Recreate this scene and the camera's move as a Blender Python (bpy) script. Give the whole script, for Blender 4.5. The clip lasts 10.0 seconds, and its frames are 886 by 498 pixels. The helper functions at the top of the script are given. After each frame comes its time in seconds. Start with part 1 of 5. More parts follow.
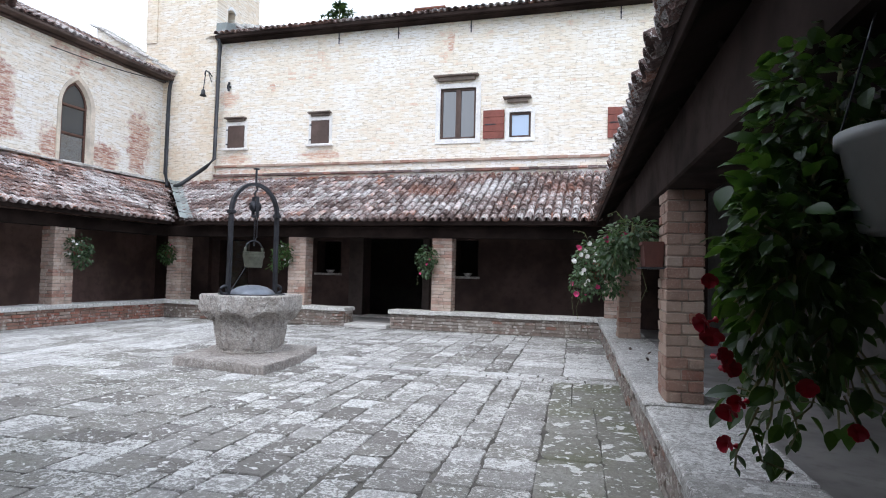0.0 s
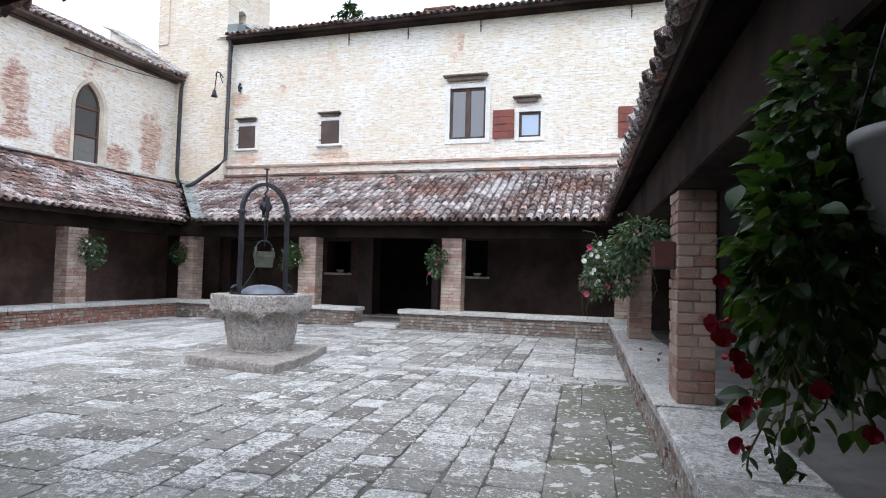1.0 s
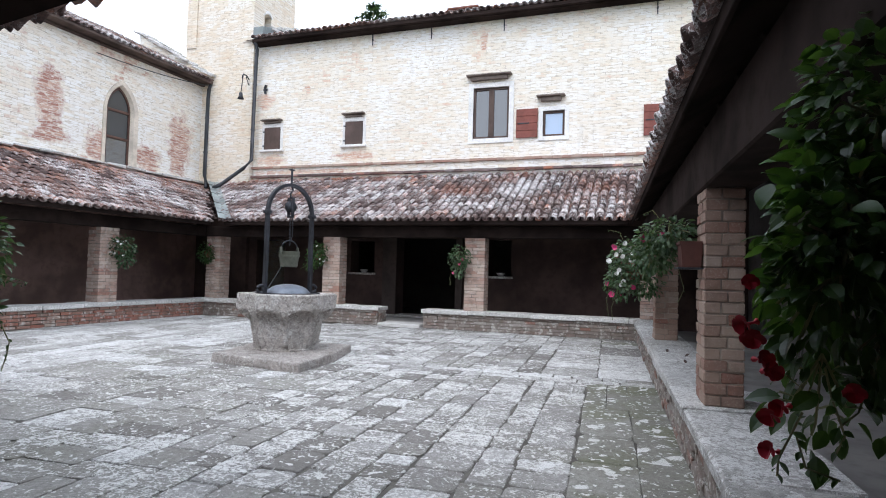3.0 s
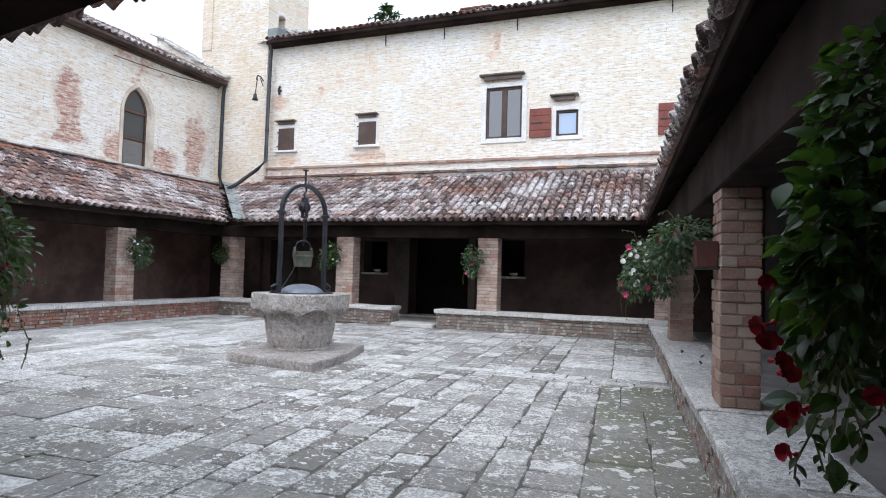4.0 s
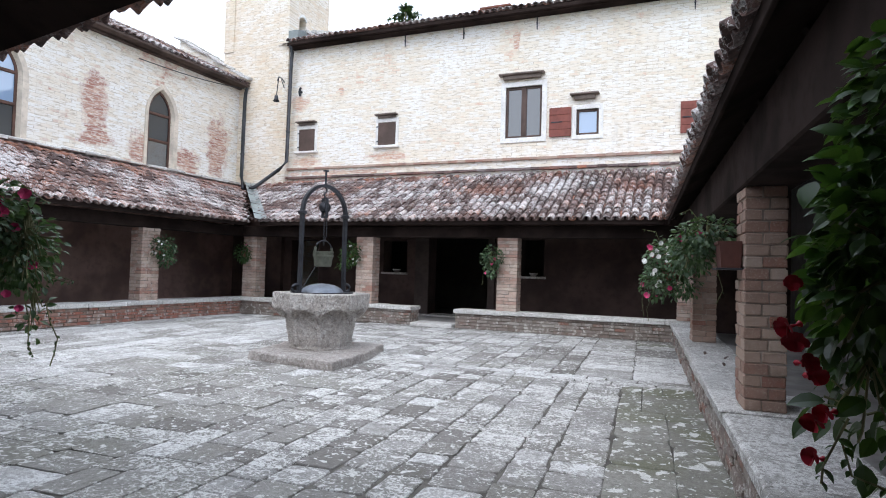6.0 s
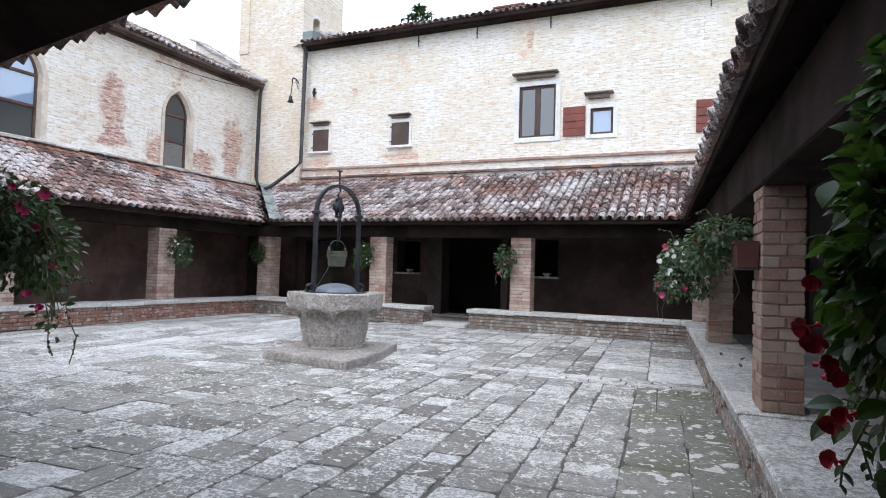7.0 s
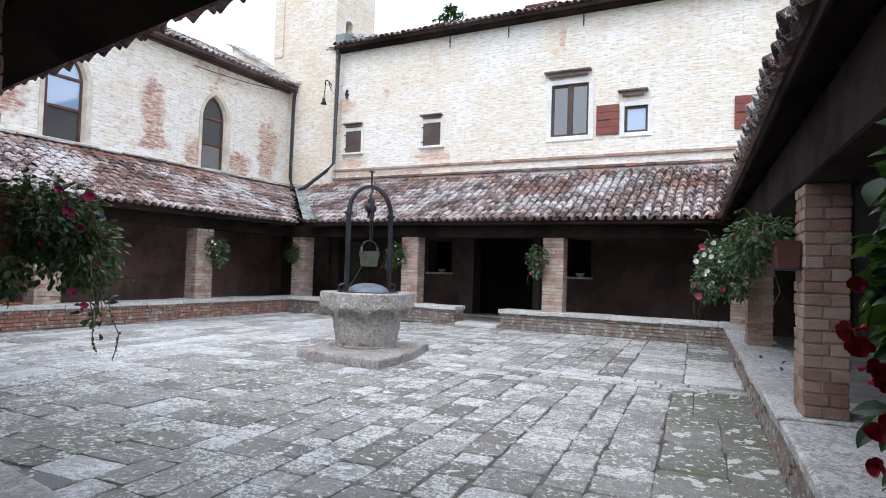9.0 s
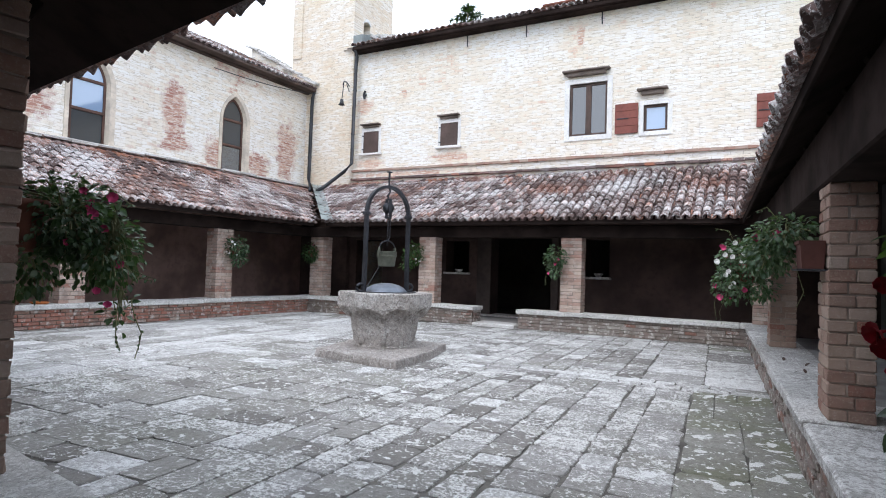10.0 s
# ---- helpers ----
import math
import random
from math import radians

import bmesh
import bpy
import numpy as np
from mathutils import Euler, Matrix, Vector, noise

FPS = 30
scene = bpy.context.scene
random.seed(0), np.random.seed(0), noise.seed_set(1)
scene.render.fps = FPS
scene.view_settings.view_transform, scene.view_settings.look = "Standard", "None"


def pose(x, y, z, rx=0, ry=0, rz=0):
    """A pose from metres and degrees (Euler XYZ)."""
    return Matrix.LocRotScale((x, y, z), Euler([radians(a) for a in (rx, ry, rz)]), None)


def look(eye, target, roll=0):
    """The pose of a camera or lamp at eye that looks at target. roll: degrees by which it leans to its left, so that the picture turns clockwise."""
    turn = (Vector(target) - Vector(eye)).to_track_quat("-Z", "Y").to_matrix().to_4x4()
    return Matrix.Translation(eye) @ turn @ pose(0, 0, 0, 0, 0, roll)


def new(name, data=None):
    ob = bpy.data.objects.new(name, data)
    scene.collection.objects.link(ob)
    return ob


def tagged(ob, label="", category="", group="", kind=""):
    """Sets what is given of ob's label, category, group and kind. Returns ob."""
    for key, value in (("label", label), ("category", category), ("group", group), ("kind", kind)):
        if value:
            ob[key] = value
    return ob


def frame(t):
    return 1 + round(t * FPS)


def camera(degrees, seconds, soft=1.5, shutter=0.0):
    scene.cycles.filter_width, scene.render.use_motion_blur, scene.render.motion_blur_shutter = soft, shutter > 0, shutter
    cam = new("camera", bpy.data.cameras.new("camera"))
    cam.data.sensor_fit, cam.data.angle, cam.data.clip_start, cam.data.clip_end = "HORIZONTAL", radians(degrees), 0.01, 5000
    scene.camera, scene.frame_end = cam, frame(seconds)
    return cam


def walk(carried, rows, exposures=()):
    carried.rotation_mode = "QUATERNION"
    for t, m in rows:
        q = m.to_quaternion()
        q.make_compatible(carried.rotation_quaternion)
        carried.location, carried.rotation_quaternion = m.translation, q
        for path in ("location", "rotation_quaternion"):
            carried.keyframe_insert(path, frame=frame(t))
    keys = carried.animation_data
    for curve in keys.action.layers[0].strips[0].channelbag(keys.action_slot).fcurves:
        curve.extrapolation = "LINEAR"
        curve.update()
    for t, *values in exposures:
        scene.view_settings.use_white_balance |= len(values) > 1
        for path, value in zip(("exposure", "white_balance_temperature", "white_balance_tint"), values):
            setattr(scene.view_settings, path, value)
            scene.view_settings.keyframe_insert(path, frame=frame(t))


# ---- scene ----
# ---------------- camera ----------------
cam = camera(74.55, 10.0, soft=1.0)
walk(cam, [
    (0, pose(0, 0, 1.31, 92.23, 0, 12.69) @ pose(0, 0, 0, 0, 0, 1.38)),
    (0.5, pose(0, 0, 1.31, 92.21, 0, 13.21) @ pose(0, 0, 0, 0, 0, 1.42)),
    (1, pose(0, 0, 1.31, 92.20, 0, 13.63) @ pose(0, 0, 0, 0, 0, 1.44)),
    (1.5, pose(0, 0, 1.31, 92.17, 0, 14.18) @ pose(0, 0, 0, 0, 0, 1.46)),
    (2, pose(0, 0, 1.31, 92.16, 0, 14.78) @ pose(0, 0, 0, 0, 0, 1.48)),
    (2.5, pose(0, 0, 1.31, 92.14, 0, 15.32) @ pose(0, 0, 0, 0, 0, 1.50)),
    (4, pose(0, 0, 1.31, 92.09, 0, 17.19) @ pose(0, 0, 0, 0, 0, 1.57)),
    (4.5, pose(0, 0, 1.31, 92.06, 0, 17.73) @ pose(0, 0, 0, 0, 0, 1.59)),
    (5, pose(0, 0, 1.31, 92.05, 0, 18.10) @ pose(0, 0, 0, 0, 0, 1.61)),
    (6.5, pose(0, 0, 1.31, 92.01, 0, 19.72) @ pose(0, 0, 0, 0, 0, 1.67)),
    (7, pose(0, 0, 1.31, 91.98, 0, 20.40) @ pose(0, 0, 0, 0, 0, 1.69)),
    (7.5, pose(0, 0, 1.31, 91.96, 0, 21.14) @ pose(0, 0, 0, 0, 0, 1.71)),
    (8, pose(0, 0, 1.31, 91.94, 0, 21.93) @ pose(0, 0, 0, 0, 0, 1.74)),
    (8.5, pose(0, 0, 1.31, 91.91, 0, 22.76) @ pose(0, 0, 0, 0, 0, 1.76)),
    (9, pose(0, 0, 1.31, 91.90, 0, 23.50) @ pose(0, 0, 0, 0, 0, 1.78)),
    (9.5, pose(0, 0, 1.31, 91.88, 0, 24.16) @ pose(0, 0, 0, 0, 0, 1.81)),
    (10, pose(0, 0, 1.31, 91.85, 0, 25.21) @ pose(0, 0, 0, 0, 0, 1.84)),
], exposures=[(0.0, 0.35, 6250, 11.5), (10.0, 0.35, 6250, 11.5)])

# ---------------- light ----------------
world = bpy.data.worlds.new("overcast_sky")
scene.world = world
world.use_nodes = True
wt = world.node_tree
wbg = wt.nodes["Background"]
sky = wt.nodes.new("ShaderNodeTexSky")
sky.sky_type = 'NISHITA'
sky.sun_disc = False
sky.sun_elevation = radians(52)
sky.sun_rotation = radians(200)
sky.dust_density = 4.0
cloud = wt.nodes.new("ShaderNodeMix")
cloud.data_type = 'RGBA'
cloud.inputs["Factor"].default_value = 0.86
cloud.inputs["B"].default_value = (11.0, 11.9, 13.2, 1)
wt.links.new(sky.outputs["Color"], cloud.inputs["A"])
wt.links.new(cloud.outputs["Result"], wbg.inputs["Color"])
wbg.inputs["Strength"].default_value = 0.13
sun_data = bpy.data.lights.new("sun", 'SUN')
sun_data.energy = 0.7
sun_data.angle = radians(25)
sun_data.color = (1.0, 0.98, 0.96)
sun = new("sun", sun_data)
sun.matrix_world = look((-6, -8, 20), (-5, 7, 0))


# ---------------- material tools ----------------
class Nodes:
    """A short way to write node materials."""

    def __init__(self, name, rough=0.8, metal=0.0, spec=0.3):
        self.mat = bpy.data.materials.new(name)
        self.mat.use_nodes = True
        self.t = self.mat.node_tree
        self.bsdf = self.t.nodes["Principled BSDF"]
        self.bsdf.inputs["Roughness"].default_value = rough
        self.bsdf.inputs["Metallic"].default_value = metal
        self.bsdf.inputs["Specular IOR Level"].default_value = spec
        self.co = self.t.nodes.new("ShaderNodeTexCoord").outputs["Object"]

    def put(self, sock, val):
        if isinstance(val, (int, float)):
            sock.default_value = val
        elif isinstance(val, tuple):
            sock.default_value = (*val, 1) if len(val) == 3 and sock.type == 'RGBA' else val
        else:
            self.t.links.new(val, sock)

    def noise(self, scale, detail=4, rough=0.6, co=None, dist=0.0):
        n = self.t.nodes.new("ShaderNodeTexNoise")
        n.inputs["Scale"].default_value, n.inputs["Detail"].default_value = scale, detail
        n.inputs["Roughness"].default_value, n.inputs["Distortion"].default_value = rough, dist
        self.t.links.new(co or self.co, n.inputs["Vector"])
        return n.outputs["Fac"]

    def ramp(self, fac, a, b):
        """0 below a, 1 above b."""
        n = self.t.nodes.new("ShaderNodeMapRange")
        n.interpolation_type = 'SMOOTHSTEP'
        n.inputs["From Min"].default_value, n.inputs["From Max"].default_value = a, b
        self.put(n.inputs["Value"], fac)
        return n.outputs["Result"]

    def math(self, op, a, b=0.0):
        n = self.t.nodes.new("ShaderNodeMath")
        n.operation = op
        self.put(n.inputs[0], a)
        self.put(n.inputs[1], b)
        return n.outputs[0]

    def mix(self, fac, a, b, kind='MIX'):
        n = self.t.nodes.new("ShaderNodeMix")
        n.data_type, n.blend_type = 'RGBA', kind
        self.put(n.inputs["Factor"], fac)
        self.put(n.inputs["A"], a)
        self.put(n.inputs["B"], b)
        return n.outputs["Result"]

    def steps(self, fac, stops):
        n = self.t.nodes.new("ShaderNodeValToRGB")
        el = n.color_ramp.elements
        while len(el) < len(stops):
            el.new(0.5)
        for e, (p, c) in zip(el, stops):
            e.position, e.color = p, (*c, 1)
        self.put(n.inputs["Fac"], fac)
        return n.outputs["Color"]

    def random(self):
        """One number for each piece, be it an object or an island of a mesh."""
        a = self.t.nodes.new("ShaderNodeObjectInfo").outputs["Random"]
        b = self.t.nodes.new("ShaderNodeNewGeometry").outputs["Random Per Island"]
        return self.math('FRACT', self.math('ADD', self.math('MULTIPLY', a, 3.7), self.math('MULTIPLY', b, 5.3)))

    def place(self):
        return self.t.nodes.new("ShaderNodeNewGeometry").outputs["Position"]

    def swizzle(self, co=None):
        """Along the wall, up."""
        s = self.t.nodes.new("ShaderNodeSeparateXYZ")
        self.t.links.new(co or self.co, s.inputs[0])
        c = self.t.nodes.new("ShaderNodeCombineXYZ")
        self.t.links.new(s.outputs["X"], c.inputs["X"])
        self.t.links.new(s.outputs["Z"], c.inputs["Y"])
        return c.outputs[0]

    def end(self, color, height=None, strength=0.3, dist=0.01, rough=None):
        self.put(self.bsdf.inputs["Base Color"], color)
        if rough is not None:
            self.put(self.bsdf.inputs["Roughness"], rough)
        if height is not None:
            b = self.t.nodes.new("ShaderNodeBump")
            b.inputs["Strength"].default_value, b.inputs["Distance"].default_value = strength, dist
            self.put(b.inputs["Height"], height)
            self.t.links.new(b.outputs["Normal"], self.bsdf.inputs["Normal"])
        return self.mat


def plain(name, col, var=0.25, scale=14, rough=0.75, metal=0.0, bump=0.15, spec=0.3):
    n = Nodes(name, rough, metal, spec)
    big, fine = n.noise(scale * 0.12, 3), n.noise(scale, 6)
    dark = tuple(c * (1 - var) for c in col)
    light = tuple(min(1, c * (1 + var)) for c in col)
    c = n.mix(n.ramp(big, 0.35, 0.65), dark, light)
    c = n.mix(n.math('MULTIPLY', n.ramp(fine, 0.45, 0.75), 0.5), c, tuple(x * 0.6 for x in col))
    return n.end(c, fine, bump, 0.005, n.math('ADD', rough - 0.1, n.math('MULTIPLY', fine, 0.2)))


def stretch(n, uv, sx, sy):
    """Wall coordinates scaled along and up."""
    m = n.t.nodes.new("ShaderNodeMapping")
    m.inputs["Scale"].default_value = (sx, sy, 1)
    n.t.links.new(uv, m.inputs["Vector"])
    return m.outputs[0]


def limewashed_brick(name, wash, wash2, brick, worn, patches=(), spread=0.62):
    """Old brickwork under worn limewash; patches: (x, z, half width, half height) where it has come off."""
    n = Nodes(name, 0.9, 0, 0.15)
    uv = n.swizzle()
    warp = n.t.nodes.new("ShaderNodeVectorMath")
    wob = n.t.nodes.new("ShaderNodeTexNoise")
    wob.inputs["Scale"].default_value = 3.0
    n.t.links.new(uv, wob.inputs["Vector"])
    sc = n.t.nodes.new("ShaderNodeVectorMath")
    sc.operation = 'SCALE'
    sc.inputs["Scale"].default_value = 0.03
    n.t.links.new(wob.outputs["Color"], sc.inputs[0])
    warp.operation = 'ADD'
    n.t.links.new(uv, warp.inputs[0])
    n.t.links.new(sc.outputs[0], warp.inputs[1])
    bt = n.t.nodes.new("ShaderNodeTexBrick")
    n.t.links.new(warp.outputs[0], bt.inputs["Vector"])
    for key, val in (("Scale", 1.0), ("Brick Width", 0.27), ("Row Height", 0.080), ("Mortar Size", 0.009),
                     ("Mortar Smooth", 0.7), ("Bias", 0.0)):
        bt.inputs[key].default_value = val
    bt.inputs["Color1"].default_value, bt.inputs["Color2"].default_value = (0, 0, 0, 1), (1, 1, 1, 1)
    bt.inputs["Mortar"].default_value = (0.5, 0.5, 0.5, 1)
    tone = bt.outputs["Color"]
    mortar = bt.outputs["Fac"]
    fine, mid, big = n.noise(40, 5), n.noise(4.5, 5), n.noise(0.55, 4)
    tan = tuple(w * k for w, k in zip(wash2, (0.93, 0.84, 0.70)))
    dash = n.noise(1.0, 4, 0.65, stretch(n, uv, 5.0, 26.0))
    thin = n.ramp(n.math('ADD', n.math('ADD', n.math('MULTIPLY', tone, 0.42), n.math('MULTIPLY', mid, 0.45)), n.math('MULTIPLY', big, 0.55)), 0.52, 0.95)
    col = n.mix(n.ramp(big, 0.36, 0.66), wash, wash2)
    col = n.mix(n.math('MULTIPLY', thin, 0.6), col, tan)
    col = n.mix(n.math('MULTIPLY', n.ramp(dash, 0.53, 0.61), 0.75), col, tuple(w * 0.72 for w in tan))
    col = n.mix(n.math('MULTIPLY', n.ramp(n.noise(1.0, 4, 0.6, stretch(n, uv, 6.0, 0.9)), 0.56, 0.75), 0.30), col, tuple(w * 0.72 for w in wash2))
    bare = n.mix(n.ramp(n.math('ADD', n.math('MULTIPLY', tone, 0.7), n.math('MULTIPLY', mid, 0.5)), 0.25, 0.9), brick, worn)
    bare = n.mix(n.math('MULTIPLY', n.ramp(dash, 0.50, 0.60), 0.75), bare, wash2)
    # where single bricks and whole patches show bare
    lost = n.ramp(n.math('ADD', n.math('ADD', n.math('MULTIPLY', big, 0.5), n.math('MULTIPLY', mid, 0.4)),
                         n.math('ADD', n.math('MULTIPLY', tone, 0.14), n.math('MULTIPLY', dash, 0.12))), spread, spread + 0.10)
    for (px, pz, hw, hh) in patches:
        m = n.t.nodes.new("ShaderNodeMapping")
        m.inputs["Location"].default_value = (-px / hw, -pz / hh, 0)
        m.inputs["Scale"].default_value = (1 / hw, 1 / hh, 1)
        n.t.links.new(uv, m.inputs["Vector"])
        ln = n.t.nodes.new("ShaderNodeVectorMath")
        ln.operation = 'LENGTH'
        n.t.links.new(m.outputs[0], ln.inputs[0])
        edge = n.math('ADD', ln.outputs["Value"], n.math('MULTIPLY', n.math('SUBTRACT', n.noise(3.2, 7, 0.75), 0.5), 2.6))
        edge = n.math('ADD', edge, n.math('MULTIPLY', tone, 0.3))
        lost = n.math('MAXIMUM', lost, n.math('SUBTRACT', 1.0, n.ramp(edge, 0.75, 1.30)))
    col = n.mix(n.math('MULTIPLY', lost, 0.92), col, bare)
    soft = n.math('ADD', 0.5, n.math('MULTIPLY', n.ramp(n.noise(1.3, 4, 0.6), 0.40, 0.58), 0.6))
    # washed joints are darkened to draw the shadow line under each course
    joint = n.mix(lost, tuple(w * k for w, k in zip(wash2, (0.84, 0.80, 0.74))), (0.68, 0.60, 0.50))
    col = n.mix(n.math('MULTIPLY', mortar, n.math('ADD', n.math('MULTIPLY', soft, 0.55), n.math('MULTIPLY', lost, 0.35))), col, joint)
    # thin dark pits in the joints
    pits = n.math('MULTIPLY', n.ramp(mortar, 0.3, 0.8), n.ramp(n.noise(1.0, 3, 0.6, stretch(n, uv, 6.0, 9.0)), 0.52, 0.60))
    col = n.mix(n.math('MULTIPLY', n.math('MULTIPLY', pits, soft), 0.5), col, (0.30, 0.23, 0.18))
    h = n.math('ADD', n.math('MULTIPLY', n.math('SUBTRACT', 1.0, mortar), 0.7), n.math('MULTIPLY', fine, 0.5))
    return n.end(col, h, 0.5, 0.012)


def brick_pieces(name, stops, grime=0.35, lime=0.0):
    n = Nodes(name, 0.9, 0, 0.15)
    c = n.steps(n.random(), stops)
    fine, mid = n.noise(60, 5, 0.7, n.place()), n.noise(6, 4, 0.6, n.place())
    c = n.mix(n.math('MULTIPLY', n.ramp(mid, 0.45, 0.7), grime), c, (0.16, 0.13, 0.11))
    c = n.mix(n.math('MULTIPLY', n.ramp(fine, 0.5, 0.72), 0.45), c, (0.48, 0.42, 0.36))
    if lime:
        c = n.mix(n.math('MULTIPLY', n.ramp(n.noise(9.0, 6, 0.78, n.place(), 0.2), 0.52, 0.62), lime), c, (0.58, 0.55, 0.51))
    return n.end(c, n.math('ADD', fine, mid), 0.6, 0.008)


def stone_pieces(name, stops, lichen, white, thr=0.55, moss=0.0, blobs=0.66, spots=0.0, wear=1.0, relief=0.7, pits=0.0):
    """Weathered limestone with lichen blotches, each piece of its own tone."""
    n = Nodes(name, 0.88, 0, 0.2)
    pos = n.place()
    r = n.random()
    c = n.steps(r, stops)
    mid, grit = n.noise(7, 5, 0.65, pos, 0.6), n.noise(160, 3, 0.7, pos)
    mottle = n.noise(22, 6, 0.75, pos, 0.4)
    c = n.mix(n.math('MULTIPLY', n.ramp(mottle, 0.42, 0.58), 0.6 * wear), c, n.mix(0.55, c, (0.11, 0.10, 0.088)))
    c = n.mix(n.math('MULTIPLY', n.ramp(n.noise(3.0, 5, 0.7, pos), 0.46, 0.62), 0.45 * wear), c, n.mix(0.5, c, (0.15, 0.135, 0.11)))
    if moss:
        c = n.mix(n.math('MULTIPLY', n.ramp(n.noise(1.1, 4, 0.6, pos), 0.44, 0.62), moss), c, (0.148, 0.155, 0.09))
    # crusts of pale lichen, more on some stones than on others
    r2 = n.math('FRACT', n.math('MULTIPLY', r, 7.31))
    crust = n.noise(38, 5, 0.70, pos, 0.6)
    lv = n.math('ADD', n.math('ADD', crust, n.math('MULTIPLY', n.math('SUBTRACT', mid, 0.5), 0.5)),
                n.math('ADD', n.math('MULTIPLY', n.math('SUBTRACT', r2, 0.5), 0.13), n.math('MULTIPLY', n.math('SUBTRACT', n.noise(2.1, 4, 0.6, pos), 0.5), 0.24)))
    c = n.mix(n.math('MULTIPLY', n.ramp(lv, thr, thr + 0.03), lichen), c, white)
    blob = n.math('ADD', n.noise(6.0, 2, 0.5, pos, 0.3), n.math('MULTIPLY', n.math('SUBTRACT', crust, 0.5), 0.30))
    blob = n.math('ADD', blob, n.math('MULTIPLY', n.math('SUBTRACT', r2, 0.5), 0.06))
    c = n.mix(n.math('MULTIPLY', n.ramp(blob, blobs, blobs + 0.02), lichen), c, white)
    if spots:
        dots = n.math('ADD', n.noise(17.0, 1, 0.5, pos, 0.5), n.math('MULTIPLY', n.math('SUBTRACT', n.noise(2.2, 3, 0.6, pos), 0.5), 0.22))
        c = n.mix(n.math('MULTIPLY', n.ramp(dots, spots, spots + 0.02), lichen), c, white)
    c = n.mix(n.math('MULTIPLY', n.ramp(grit, 0.48, 0.66), 0.6 * wear), c, n.mix(0.7, c, (0.06, 0.055, 0.05)))
    if pits:
        c = n.mix(n.math('MULTIPLY', n.ramp(n.noise(21, 5, 0.72, pos, 0.8), 0.53, 0.59), pits), c, (0.17, 0.145, 0.125))
    cracks = n.ramp(n.math('ABSOLUTE', n.math('SUBTRACT', n.noise(9, 6, 0.7, pos, 0.8), 0.5)), 0.014, 0.0)
    c = n.mix(n.math('MULTIPLY', cracks, 0.45), c, (0.07, 0.062, 0.05))
    return n.end(c, n.math('ADD', crust, n.math('MULTIPLY', mottle, 1.5)), relief, 0.008 if relief < 1 else 0.016)


def roof_tile_material(name, warm=0.0, crust=0.86):
    n = Nodes(name, 0.92, 0, 0.1)
    pos = n.place()
    r = n.random()
    c = n.steps(r, [(0.0, (0.12, 0.085, 0.08)), (0.3, (0.19, 0.13, 0.118)), (0.55, (0.255, 0.16, 0.142)), (0.8, (0.23, 0.19, 0.18)), (0.93, (0.38, 0.18, 0.125)), (1.0, (0.50, 0.20, 0.115))])
    zone = n.ramp(n.noise(0.55, 3, 0.5, pos), 0.54, 0.68)
    c = n.mix(n.math('MULTIPLY', zone, 0.5), c, (0.36, 0.15, 0.095))
    if warm:
        c = n.mix(n.math('MULTIPLY', n.ramp(r, 0.15, 0.5), warm), c, (0.46, 0.20, 0.12))
    mid, fine = n.noise(38, 5, 0.75, pos, 0.6), n.noise(80, 4, 0.7, pos)
    c = n.mix(n.math('MULTIPLY', n.ramp(n.noise(24, 3, 0.6, pos), 0.46, 0.66), 0.7), c, (0.06, 0.05, 0.047))
    lv = n.math('ADD', mid, n.math('ADD', n.math('MULTIPLY', n.math('SUBTRACT', r, 0.5), 0.11), n.math('MULTIPLY', n.math('SUBTRACT', n.noise(0.6, 3, 0.6, pos), 0.5), 0.5)))
    c = n.mix(n.math('MULTIPLY', n.ramp(lv, 0.525, 0.548), crust), c, (0.80, 0.785, 0.79))
    c = n.mix(n.math('MULTIPLY', n.ramp(fine, 0.48, 0.64), 0.6), c, (0.08, 0.066, 0.062))
    return n.end(c, n.math('ADD', mid, fine), 0.5, 0.01)


def leaf_material(name, stops, rough=0.4):
    n = Nodes(name, rough, 0, 0.4)
    c = n.steps(n.random(), stops)
    c = n.mix(n.math('MULTIPLY', n.noise(30, 3, 0.5, n.place()), 0.35), c, tuple(x * 0.6 for x in stops[0][1]))
    n.end(c, n.noise(60, 2), 0.1, 0.003)
    tl = n.t.nodes.new("ShaderNodeBsdfTranslucent")
    n.put(tl.inputs["Color"], n.mix(0.5, c, (0.16, 0.30, 0.03)))
    ms = n.t.nodes.new("ShaderNodeMixShader")
    ms.inputs["Fac"].default_value = 0.25
    n.t.links.new(n.bsdf.outputs[0], ms.inputs[1])
    n.t.links.new(tl.outputs[0], ms.inputs[2])
    n.t.links.new(ms.outputs[0], n.t.nodes["Material Output"].inputs["Surface"])
    return n.mat


